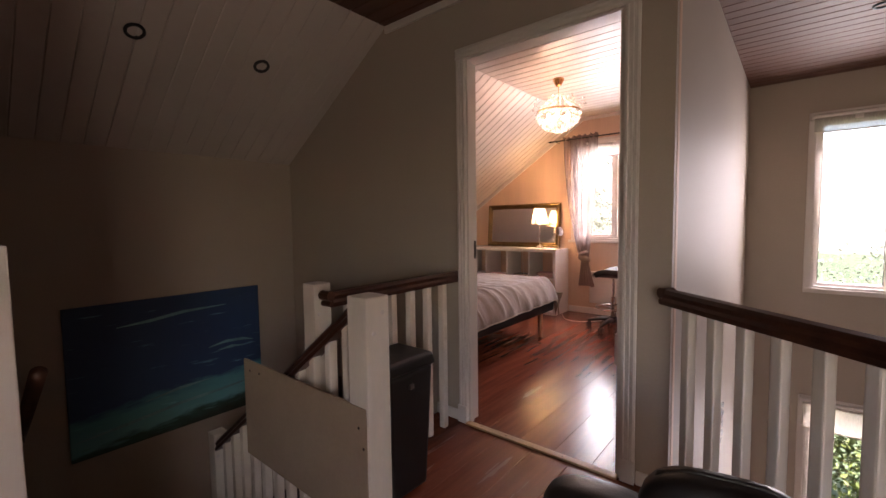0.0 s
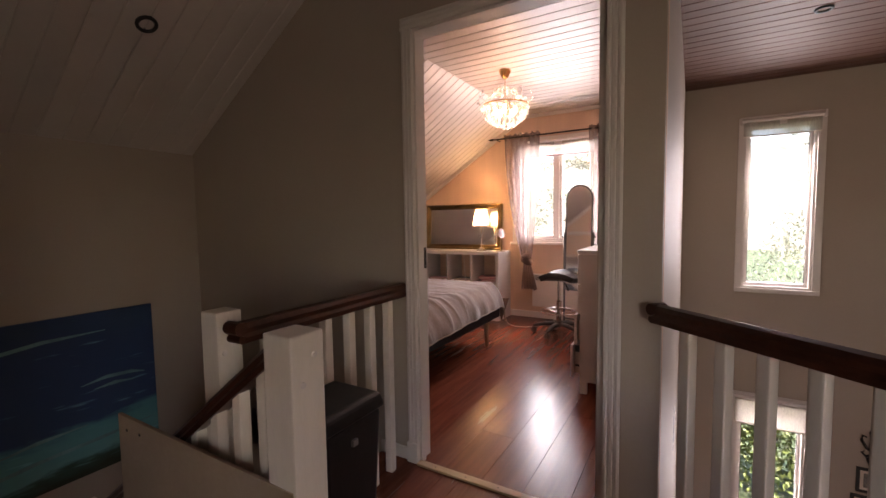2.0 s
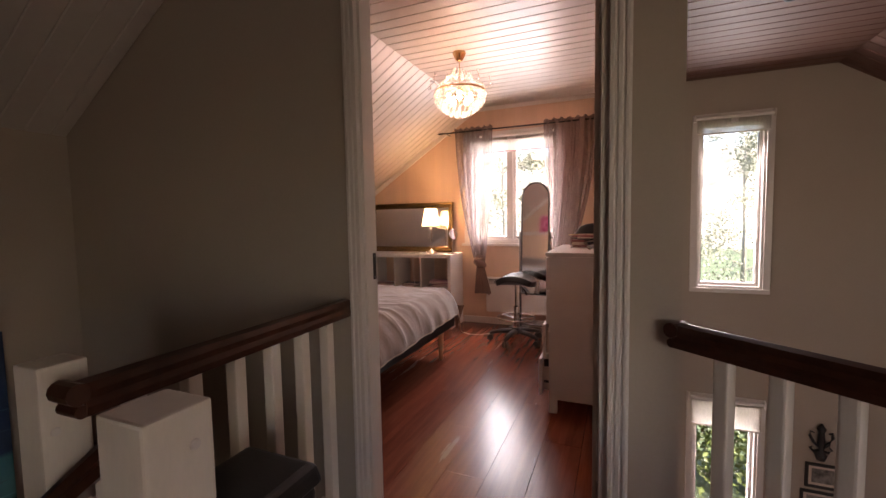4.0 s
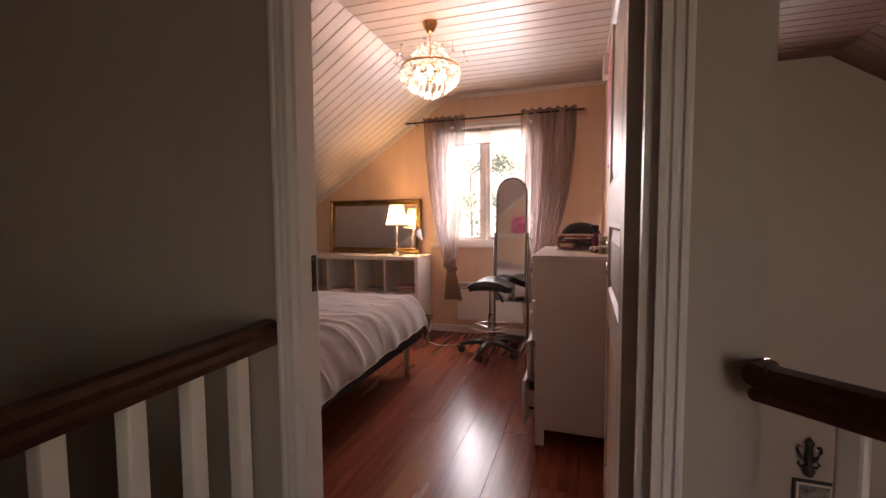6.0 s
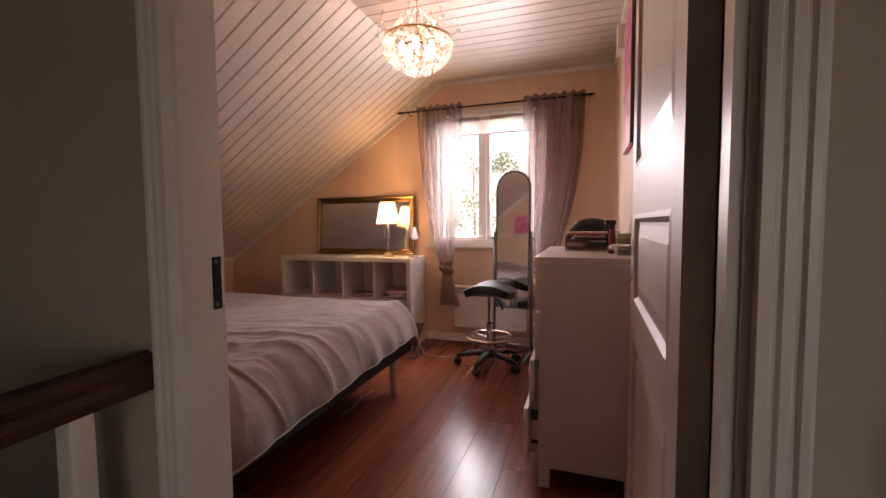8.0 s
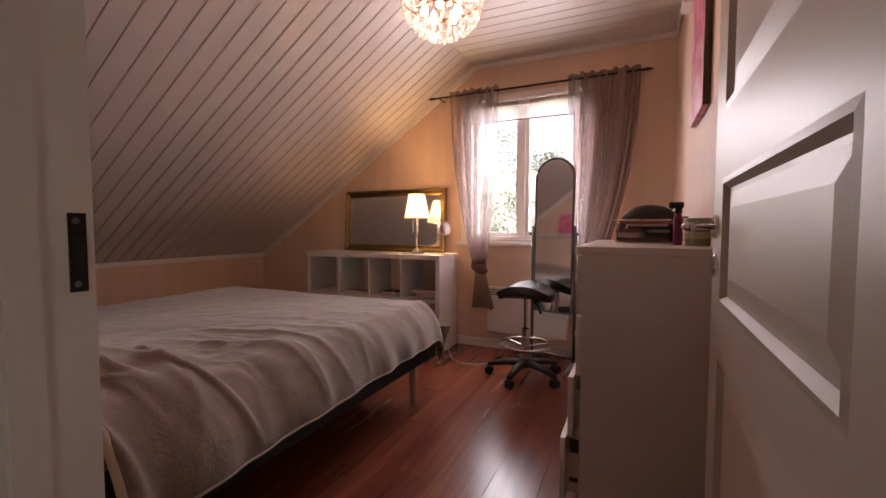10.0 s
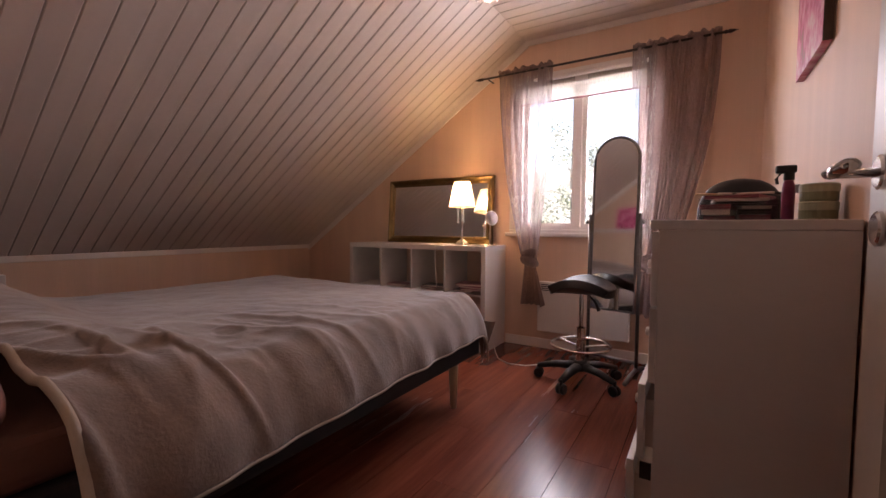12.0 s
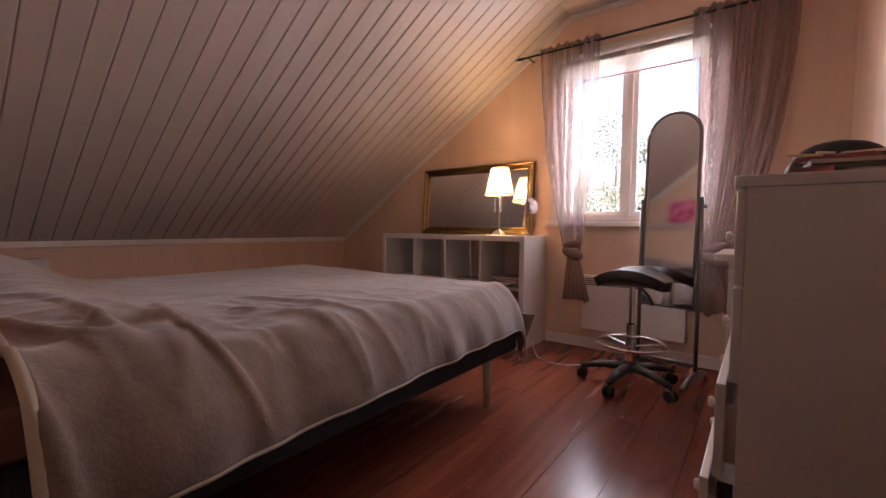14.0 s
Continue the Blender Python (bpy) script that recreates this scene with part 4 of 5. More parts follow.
throw = thing("fleece_blanket", (0, 0, 0), "grey beige fleece blanket spread rumpled over the bed", "blanket")
fl = part("cloth", sheet(cover, 230, 280), M_FLEECE, throw, smooth=True)
so = fl.modifiers.new("thickness", "SOLIDIFY")
so.thickness, so.offset = 0.010, 1
part("piping", tube([Vector(cover(1.0, i / 120)) + Vector((0.006, 0, -0.002)) for i in range(121)], 0.0065, 8), M_PIPING, throw, "pale sewn edge", True)
part("piping", tube([Vector(cover(i / 90, 0.0)) + Vector((0, -0.004, 0.006)) for i in range(30, 91)], 0.011, 8), M_PIPING, throw, "pale sewn edge", True)
part("corner", sheet(lambda u, v: (-2.06 + 0.10 * u * (1 - v) + 0.03 * v, 4.84 + 0.05 * u * (1 - v) + 0.012 * math.sin(u * 6) + 0.02 * v, 0.42 - 0.24 * v), 8, 12), M_FLEECE, throw, "hanging corner of the blanket", True)
duvet = thing("pink_duvet", (-2.6, 2.945, 0.55), "pink bed linen bunched at the head of the bed", "bedding")
part("fold", cushion(1.12, 0.13, 0.15, (0.0, -0.02, 0.055), 2.4), M_PINKSHEET, duvet, smooth=True)

# ---------------------------------------------------------------- bedroom: shelf, mirror, lamp
shelf = thing("cube_shelf", (-3.042, 5.748, 0), "low white cube shelf with eight compartments", "shelf")
SW, SD, SH = 1.375, 0.375, 0.805
for nm, r in (("side", (-SW / 2, -SW / 2 + 0.038, 0, SH - 0.038)), ("side", (SW / 2 - 0.038, SW / 2, 0, SH - 0.038)), ("top", (-SW / 2, SW / 2, SH - 0.038, SH)), ("bottom", (-SW / 2 + 0.038, SW / 2 - 0.038, 0, 0.038)), ("shelf_board", (-SW / 2 + 0.038, SW / 2 - 0.038, 0.42, 0.436))):
    part(nm, box(r[0], r[1], -SD / 2, SD / 2, r[2], r[3], 0.0025), M_WHITE, shelf)
CW = (SW - 0.076) / 4
for i in (1, 2, 3):
    x = -SW / 2 + 0.038 + CW * i
    part("divider", box(x - 0.008, x + 0.008, -SD / 2 + 0.003, SD / 2, 0.038, SH - 0.038, 0.002), M_WHITE, shelf)


def book(place, w, d, h, mat, turn=0.0, label="closed book with a dull cover", group="books"):
    b = thing("book", place, label, "book", group, turn)
    part("paper_block", box(-w / 2 + 0.004, w / 2 - 0.003, -d / 2 + 0.004, d / 2 - 0.004, 0.0025, h - 0.0025, 0), M_PAGE, b)
    part("cover", boxes((-w / 2, w / 2, -d / 2, d / 2, 0, 0.0025), (-w / 2, w / 2, -d / 2, d / 2, h - 0.0025, h), (-w / 2, -w / 2 + 0.004, -d / 2, d / 2, 0.0025, h - 0.0025)), mat, b)
    return b


def cell(i):
    return -3.042 - SW / 2 + 0.038 + CW * (i + 0.5)


rng = random.Random(4)
for i, stack in ((3, 4), (2, 2), (1, 1)):
    z = 0.436
    for k in range(stack):
        h = rng.uniform(0.012, 0.03)
        book((cell(i) + rng.uniform(-0.05, 0.05), 5.70 + rng.uniform(-0.02, 0.02), z), rng.uniform(0.15, 0.23), rng.uniform(0.12, 0.2), h, rng.choice((M_MAUVE, M_RED, M_PINK, M_BLACK)), rng.uniform(-15, 15), "small magazine lying in the shelf compartment", "magazines in the shelf")
        z += h + 0.0005

mir = thing("gold_mirror", (-3.002, FAR - 0.045, SH + 0.001), "wide antique gold framed mirror leaning on the wall", "mirror")
MW, MH = 1.09, 0.575
fprof = [(0, 0), (0, 0.022), (0.010, 0.030), (0.020, 0.026), (0.034, 0.012), (0.044, 0.012), (0.050, 0.018), (0.058, 0.014), (0.062, 0.006), (0.062, 0)]


def frame_side(x0, z0, x1, z1, inward):
    """A moulded, mitred frame side in the upright plane; relief towards -y."""
    bm = bmesh.new()
    a, b = Vector((x0, 0, z0)), Vector((x1, 0, z1))
    run = (b - a).normalized()
    inn = Vector(inward)
    ends = [[bm.verts.new(p + inn * k + run * k * s + Vector((0, -h, 0))) for k, h in fprof] for p, s in ((a, 1), (b, -1))]
    n = len(fprof)
    for i in range(n):
        bm.faces.new((ends[0][i], ends[0][(i + 1) % n], ends[1][(i + 1) % n], ends[1][i]))
    bmesh.ops.recalc_face_normals(bm, faces=bm.faces[:])
    return moved(bm, pose(0, 0, 0, -4, 0, 0))


w, h = MW / 2, MH
for r in ((-w, 0, w, 0, (0, 0, 1)), (-w, h, w, h, (0, 0, -1)), (-w, 0, -w, h, (1, 0, 0)), (w, 0, w, h, (-1, 0, 0))):
    part("frame", frame_side(*r), M_GOLD, mir)
part("glass", moved(boxes((-w + 0.055, w - 0.055, -0.006, 0.0, 0.055, h - 0.055)), pose(0, 0, 0, -4, 0, 0)), M_MIRROR, mir, "dim mirror glass")

tl = thing("table_lamp", (-2.635, 5.70, SH + 0.001), "lit table lamp with a cream shade on a slim metal stem", "lamp")
part("base", taper(0.105, 0.105, 0.03, 0.03, 0, 0.045, 0.006), M_CHROME, tl)
part("stem", tube([(0, 0, 0.04), (0, 0, 0.37)], 0.006, 10), M_CHROME, tl, smooth=True)
part("shade", lathe([(0.108, 0.302), (0.066, 0.505)], 40), M_SHADE, tl, "cream cloth shade glowing from within", True)
part("shade_rim", lathe([(0.1085, 0.302), (0.1095, 0.306), (0.1085, 0.310), (0.107, 0.306), (0.1085, 0.302)], 40), M_STRIP, tl, smooth=True)
part("bulb", lathe([(0, 0.345), (0.018, 0.355), (0.026, 0.38), (0.018, 0.405), (0.010, 0.42), (0, 0.42)], 16), M_BULB, tl, smooth=True)
for s in (-1, 1):
    part("pull_chain", tube([(s * 0.025, -0.02, 0.30), (s * 0.025, -0.02, 0.19)], 0.0018, 6), M_CHROME, tl)
    part("chain_ball", lathe([(0, -0.009), (0.007, -0.004), (0.007, 0.004), (0, 0.009)], 10, (s * 0.025, -0.02, 0.185)), M_CHROME, tl, smooth=True)
cord = thing("lamp_cord", (-2.80, 5.556, SH), "thin white cord hanging over the shelf front", "cable")
part("wire", tube([(0.16, 0.10, 0.004), (0.08, 0.05, 0.004), (0.02, 0.01, 0.004), (0, -0.002, 0.0), (0.003, -0.003, -0.10), (0.012, 0.0, -0.28), (0.01, 0.02, -0.395)], 0.0028, 8), M_TRIM, cord, smooth=True)

vm = thing("vanity_mirror", (-2.385, 5.70, SH + 0.001), "small round chromed vanity mirror on a stand", "mirror")
part("foot", lathe([(0, 0.006), (0.05, 0.004), (0.052, 0), (0, 0)], 24), M_CHROME, vm, smooth=True)
part("stem", tube([(0, 0, 0.004), (0, 0, 0.215)], 0.005, 10), M_CHROME, vm)
part("rim", moved(lathe([(0.054, -0.008), (0.060, 0.0), (0.054, 0.008), (0.050, 0.0), (0.054, -0.008)], 32), pose(0.012, 0, 0.215, 80, 0, 60)), M_CHROME, vm, smooth=True)
part("glass", moved(lathe([(0, 0.003), (0.053, 0.003), (0.053, -0.003), (0, -0.003)], 32), pose(0.012, 0, 0.215, 80, 0, 60)), M_MIRROR, vm)

# ---------------------------------------------------------------- bedroom: curtains
rod = thing("curtain_rod", (-1.722, FAR - 0.095, 2.142), "thin black iron curtain rod with spear finials", "curtain rod")
part("pole", tube([(-0.815, 0, 0), (0.815, 0, 0)], 0.0085, 12), M_IRON, rod, smooth=True)
for s in (-1, 1):
    part("finial", moved(lathe([(0.009, 0), (0.014, 0.008), (0.008, 0.016), (0.013, 0.026), (0.009, 0.045), (0, 0.075)], 12), pose(s * 0.813, 0, 0, 0, 90 * s, 0)), M_IRON, rod, smooth=True)
    part("bracket", tube([(s * 0.765, 0.095, -0.01), (s * 0.765, 0.02, -0.012), (s * 0.765, 0, -0.010)], 0.006, 8), M_IRON, rod)


def curtain(x0, x1, kx, kw, side, seedy):
    """A sheer panel gathered on the rod, drawn in to a knot, with a flared tail."""
    c = thing("curtain", (0, FAR - 0.095, 0), "taupe sheer curtain tied in a knot near its foot", "curtain", "window curtains")
    ztop, zk, zend = 2.172, 0.70, 0.36

    def cloth(u, v):
        z = ztop - v * (ztop - zk)
        k = v ** 2.2 if side else v ** 1.9
        a, b = x0 + (kx - kw / 2 - x0) * k, x1 + (kx + kw / 2 - x1) * k
        wob = 0.10 * noise.noise(Vector((u * 3, seedy, v * 2)))
        amp = 0.030 * (1 - 0.45 * k)
        x = a + (b - a) * (u + wob * 0.3 * math.sin(math.pi * u))
        w1 = u + 0.035 * math.sin(13.0 * u + seedy) + 0.02 * math.sin(29.0 * u + 2 * seedy + 2.0 * v)
        y = amp * (0.7 + 0.5 * math.sin(9.0 * u + seedy)) * math.sin(2 * math.pi * (6.5 * w1 + wob * 2)) + 0.35 * amp * math.sin(2 * math.pi * (17.0 * w1 + v)) + 0.012 * noise.noise(Vector((u * 7, seedy + 4, v * 3)))
        if v < 0.03:
            y *= 0.6
        return (x, y - 0.012 * k, z)

    if side:
        part("drape", sheet(lambda u, v: cloth(0.30 * u, v), 46, 60), M_SHEER, c, "thin edge of the panel over the glass", True)
        part("drape", sheet(lambda u, v: cloth(0.30 + 0.70 * u, v), 100, 60), M_SHEER_FULL, c, smooth=True)
    else:
        part("drape", sheet(cloth, 140, 60), M_SHEER, c, smooth=True)
    part("heading", sheet(lambda u, v: (x0 + (x1 - x0) * u, 0.014 * math.sin(2 * math.pi * 8.5 * u) + 0.011 * math.cos(v * 6.28), 2.152 + (0.030 + 0.012 * math.sin(41 * u + seedy)) * v), 120, 4), M_SHEER_FULL, c, smooth=True)
    part("knot", moved(cushion(kw * 1.25, 0.085, 0.085, (0, 0, 0), 2.2, 12), pose(kx, -0.018, zk - 0.01, 0, 22, 0)), M_GATHER, c, "tight knot in the cloth", True)

    def tail(u, v):
        z = zk - 0.04 - v * (zk - 0.04 - zend) + 0.02 * noise.noise(Vector((u * 4, seedy, 2)))  * v
        wd = kw * (0.72 + 0.85 * v)
        return (kx + (u - 0.5) * wd + 0.02 * v, 0.022 * math.sin(2 * math.pi * 5 * u + seedy) * (0.4 + v) - 0.012, z)

    part("wrap", moved(cushion(kw * 1.0, 0.075, 0.06, (0, 0, 0), 2.2, 12), pose(kx - 0.005, -0.016, zk + 0.05, 0, -18, 0)), M_GATHER, c, smooth=True)
    part("tail", sheet(tail, 70, 16), M_GATHER, c, smooth=True)
    return c


curtain(-2.40, -1.96, -2.115, 0.125, 0, 1.3)
curtain(-1.42, -0.92, -1.27, 0.17, 1, 6.1)

radiator = thing("panel_heater", (-1.730, FAR - 0.001, 0.15), "white electric panel heater under the window", "heater")
part("panel", box(-0.33, 0.33, -0.075, -0.02, 0, 0.385, 0.008, 3), M_TRIM, radiator)
part("mount", boxes((-0.25, -0.21, -0.02, 0, 0.05, 0.33), (0.21, 0.25, -0.02, 0, 0.05, 0.33)), M_STEEL, radiator)
for i in range(4):
    part("grille_slot", box(-0.30, 0.30, -0.0765, -0.0735, 0.318 + 0.014 * i, 0.324 + 0.014 * i, 0), M_BLACK, radiator)

# ---------------------------------------------------------------- bedroom: standing mirror and stool
cm = thing("cheval_mirror", (-1.470, 5.625, 0), "arched standing mirror in a dark metal frame", "mirror", turn=-12)
MW2, Z0, Z1 = 0.142, 0.42, 1.53
arch = [(-MW2, Z0)] + [(-MW2, Z0 + (Z1 - MW2 - Z0) * i / 4) for i in range(1, 4)] + [(-MW2 * math.cos(a), Z1 - MW2 + MW2 * math.sin(a)) for a in [math.pi * i / 24 for i in range(25)]] + [(MW2, Z0 + (Z1 - MW2 - Z0) * i / 4) for i in (3, 2, 1)] + [(MW2, Z0)]
tilt = pose(0, 0, 1.0, -2.3, 0, 0) @ pose(0, 0, -1.0)
part("frame", moved(tube([(x, 0, z) for x, z in arch], 0.0095, 10, True), tilt), M_DARKSTEEL, cm, smooth=True)
bm = bmesh.new()
fr = [bm.verts.new((x, -0.003, z)) for x, z in arch]
bk = [bm.verts.new((x, 0.004, z)) for x, z in arch]
bm.faces.new(fr)
bm.faces.new(bk[::-1])
for i in range(len(arch)):
    bm.faces.new((fr[i], bk[i], bk[(i + 1) % len(arch)], fr[(i + 1) % len(arch)]))
bmesh.ops.recalc_face_normals(bm, faces=bm.faces[:])
part("glass", moved(bm, tilt), M_MIRROR, cm, "clear mirror glass")
for s in (-1, 1):
    part("upright", tube([(s * 0.160, 0, 0.055), (s * 0.160, 0, 1.03)], 0.011, 12), M_DARKSTEEL, cm, smooth=True)
    part("knob", moved(lathe([(0, 0.022), (0.012, 0.018), (0.014, 0.008), (0.007, 0), (0.007, -0.02)], 14), pose(s * 0.168, 0, 0.99, 0, 90 * s, 0)), M_DARKSTEEL, cm, smooth=True)
    part("foot", tube([(s * 0.160, -0.19, 0.016), (s * 0.160, -0.10, 0.045), (s * 0.160, 0, 0.06), (s * 0.160, 0.10, 0.045), (s * 0.160, 0.19, 0.016)], 0.013, 10), M_DARKSTEEL, cm, smooth=True)
    part("cap", lathe([(0.012, 0), (0.012, 0.008), (0, 0.016)], 12, (s * 0.160, 0, 1.03)), M_DARKSTEEL, cm, smooth=True)
part("crossbar", tube([(-0.160, 0, 0.10), (0.160, 0, 0.10)], 0.010, 10), M_DARKSTEEL, cm, smooth=True)

stool = thing("saddle_stool", (-1.600, 5.345, 0), "black leather saddle stool on a chromed column and five castors", "stool")


def saddle(u, v):
    a, b = (u - 0.5) * 2, (v - 0.5) * 2
    x = a * 0.195 * (1 - 0.10 * b * b)
    y = b * 0.165 * (1 - 0.25 * a * a)
    z = 0.618 - 0.013 * a * a - 0.012 * abs(a) ** 3 + 0.035 * b * b * (1 - a * a) - 0.015 * (1 - b * b) * (1 - a * a)
    return (x, y, z)


seat = sheet(saddle, 28, 24)
st = part("seat", seat, M_LEATHER, stool, "moulded black saddle seat", True)
so = st.modifiers.new("padding", "SOLIDIFY")
so.thickness, so.offset = 0.055, -1
bv = st.modifiers.new("round", "BEVEL")
bv.width, bv.segments = 0.022, 3
part("column", lathe([(0.027, 0.10), (0.027, 0.34), (0.020, 0.345), (0.014, 0.35), (0.014, 0.585), (0, 0.585)], 20), M_CHROME, stool, smooth=False)
part("plate", box(-0.08, 0.08, -0.07, 0.07, 0.574, 0.588, 0.004), M_BLACK, stool)
part("lever", tube([(0.03, -0.03, 0.57), (0.10, -0.09, 0.52), (0.125, -0.11, 0.475)], [0.006, 0.007, 0.010], 10), M_BLACK, stool, smooth=True)
ring = [(0.175 * math.cos(2 * math.pi * i / 40), 0.175 * math.sin(2 * math.pi * i / 40), 0.235) for i in range(40)]
part("foot_ring", tube(ring, 0.009, 10, True), M_CHROME, stool, "chromed foot ring", True)
for k in range(3):
    a = math.radians(30 + 120 * k)
    part("ring_spoke", tube([(0.025 * math.cos(a), 0.025 * math.sin(a), 0.22), (0.172 * math.cos(a), 0.172 * math.sin(a), 0.235)], 0.006, 8), M_CHROME, stool)
part("hub", lathe([(0, 0.075), (0.045, 0.08), (0.045, 0.125), (0.032, 0.14), (0, 0.14)], 20), M_BLACK, stool, smooth=False)
for k in range(5):
    a = math.radians(-100 + 72 * k)
    c, s = math.cos(a), math.sin(a)
    part("base_arm", tube([(0.03 * c, 0.03 * s, 0.105), (0.14 * c, 0.14 * s, 0.10), (0.25 * c, 0.25 * s, 0.075)], [0.034, 0.029, 0.020], 10, flat=0.7), M_BLACK, stool, smooth=True)
    w = part("castor", tube([(0.25 * c, 0.25 * s, 0.085), (0.25 * c, 0.25 * s, 0.045)], 0.010, 8), M_BLACK, stool)
    px, py = -s, c
    for q in (-1, 1):
        part("wheel", moved(lathe([(0, -0.010), (0.026, -0.010), (0.030, -0.005), (0.030, 0.005), (0.026, 0.010), (0, 0.010)], 18), pose(0.25 * c + 0.014 * q * px, 0.25 * s + 0.014 * q * py, 0.0305, 90, 0, math.degrees(a))), M_BLACK, w)

floor_cord = thing("floor_cable", (-2.25, 5.55, 0.004), "thin white cable lying across the floor", "cable")
part("wire", tube([(-0.03, 0.0, 0.09), (0.0, -0.02, 0.03), (0.04, -0.06, 0.0), (0.14, -0.12, 0.0), (0.26, -0.10, 0.0), (0.36, 0.0, 0.0), (0.44, 0.10, 0.0), (0.50, 0.22, 0.0), (0.52, 0.33, 0.02)], 0.0035, 8), M_TRIM, floor_cord, smooth=True)

# ---------------------------------------------------------------- bedroom: chest of drawers and desk
dr = thing("chest_of_drawers", (-0.886, 4.335, 0), "tall white chest of drawers with two drawers ajar", "chest of drawers")
DX, DY = 0.190, 0.40
part("top", box(-DX - 0.022, DX, -DY, DY, 0.948, 0.972, 0.003), M_WHITE, dr)
for s in (-1, 1):
    y0, y1 = (-DY, -DY + 0.018) if s < 0 else (DY - 0.018, DY)
    part("side", box(-DX, DX, y0, y1, 0.085, 0.947, 0.002), M_WHITE, dr)
    part("foot", box(-DX, -DX + 0.045, y0, y1 + 0.02 * (s < 0) - 0.0, 0.0, 0.085, 0.002), M_WHITE, dr)
    part("foot", box(DX - 0.045, DX, y0, y1, 0.0, 0.085, 0.002), M_WHITE, dr)
part("back", box(DX - 0.012, DX, -DY + 0.018, DY - 0.018, 0.10, 0.947, 0), M_WHITE, dr)
zs = [0.10, 0.33, 0.54, 0.745, 0.945]
for i, (a, b) in enumerate(zip(zs, zs[1:])):
    out = (0.045, 0.022, 0.0, 0.0)[i]
    d_ = part("drawer", box(-DX - 0.018 - out, -DX - out, -DY + 0.006 - 0.002 * (i == 0), DY - 0.006, a + 0.003, b - 0.003, 0.003), M_WHITE, dr)
    part("box", boxes((-DX - out, DX - 0.03 - out, -DY + 0.03, DY - 0.03, a + 0.03, b - 0.05)), M_PAGE, d_)
    for y in (-0.22, 0.22):
        part("knob", moved(lathe([(0.006, 0), (0.006, 0.010), (0.014, 0.016), (0.012, 0.024), (0, 0.026)], 14), pose(-DX - 0.018 - out, y, (a + b) / 2, 0, -90, 0)), M_TRIM, d_, smooth=True)

# two small dark strips low on the near side, by the drawer fronts
for z, h in ((0.285, 0.045), (0.185, 0.014)):
    part("dark_strip", box(-DX - 0.030, -DX - 0.002, -DY - 0.002, -DY + 0.004, z, z + h, 0.001), M_BLACK, dr, "small dark strip beside the drawer fronts")

desk = thing("white_side_table", (-0.93, 5.10, 0), "white narrow table with a projecting top", "table")
part("top", box(-0.262, 0.235, -0.28, 0.28, 0.745, 0.77, 0.004), M_WHITE, desk)
part("side", box(-0.215, 0.225, -0.24, -0.222, 0, 0.744, 0.002), M_WHITE, desk)
part("side", box(-0.215, 0.225, 0.242, 0.26, 0, 0.744, 0.002), M_WHITE, desk)
part("front", box(-0.215, -0.197, -0.221, 0.241, 0.06, 0.744, 0.002), M_WHITE, desk)

# things on the chest
org = thing("makeup_organiser", (-0.892, 4.46, 0.973), "clear acrylic tray crammed with dark makeup palettes", "organiser")
part("front_wall", box(-0.105, 0.105, -0.123, -0.119, 0, 0.075, 0.001), M_ACRYLIC, org)
part("side_wall", box(-0.105, -0.101, -0.119, 0.12, 0, 0.075, 0.001), M_ACRYLIC, org)
part("side_wall", box(0.101, 0.105, -0.119, 0.12, 0, 0.075, 0.001), M_ACRYLIC, org)
part("base", box(-0.105, 0.105, -0.119, 0.12, 0, 0.004, 0), M_ACRYLIC, org)
rng = random.Random(11)
z = 0.978
k = 0
while z < 1.050:
    h = rng.uniform(0.009, 0.018)
    wd = rng.uniform(0.075, 0.095) if z < 1.022 else rng.uniform(0.14, 0.20)
    shift = (0.048 if k % 2 else -0.046) if z < 1.022 else rng.uniform(-0.02, 0.02)
    pal = thing("makeup_palette", (-0.892 + shift, 4.440 + rng.uniform(-0.02, 0.02), z), "flat makeup palette in a dark or pink case", "makeup", "makeup palettes", rng.uniform(-10, 10) if z < 1.022 else rng.uniform(-22, 22))
    m = rng.choice((M_BLACK, M_RED, M_MAUVE, M_BLACK, M_RED, M_PINK, M_PAGE))
    part("case", box(-wd / 2, wd / 2, -0.085, 0.085, 0, h * 0.45, 0.001), m, pal)
    part("lid", box(-wd / 2, wd / 2, -0.085, 0.085, h * 0.5, h, 0.001), m, pal)
    z += (h + 0.0008) if k % 2 or z >= 1.022 else 0.0
    k += 1
for i in range(9):
    br = thing("makeup_brush", (-0.962 + 0.019 * i, 4.37 + 0.035 * (i % 3), z), "thin makeup pencil lying on the palettes", "makeup", "makeup pencils", rng.uniform(-55, 55))
    part("shaft", tube([(-0.05, 0, 0.004), (0.05, 0, 0.004)], 0.0035, 8), rng.choice((M_PAGE, M_RED, M_BLACK, M_STRIP, M_PAGE)), br)
    part("tip", tube([(0.05, 0, 0.004), (0.066, 0, 0.004)], [0.0035, 0.001], 8), M_BLACK, br)
bag = thing("makeup_bag", (-0.870, 4.63, 0.973), "black rounded makeup bag behind the tray", "bag")
bm = cushion(0.27, 0.09, 0.32, (0, 0, 0), 2.6)
for v in bm.verts:
    v.co.z = max(0.0, v.co.z)
part("body", bm, M_BLACK, bag, smooth=True)
part("zip", tube([(-0.122 * math.cos(a), -0.002, 0.158 * math.sin(a) ** 0.8 + 0.002) for a in [0.12 + (math.pi - 0.24) * i / 24 for i in range(25)]], 0.002, 8), M_IRON, bag)

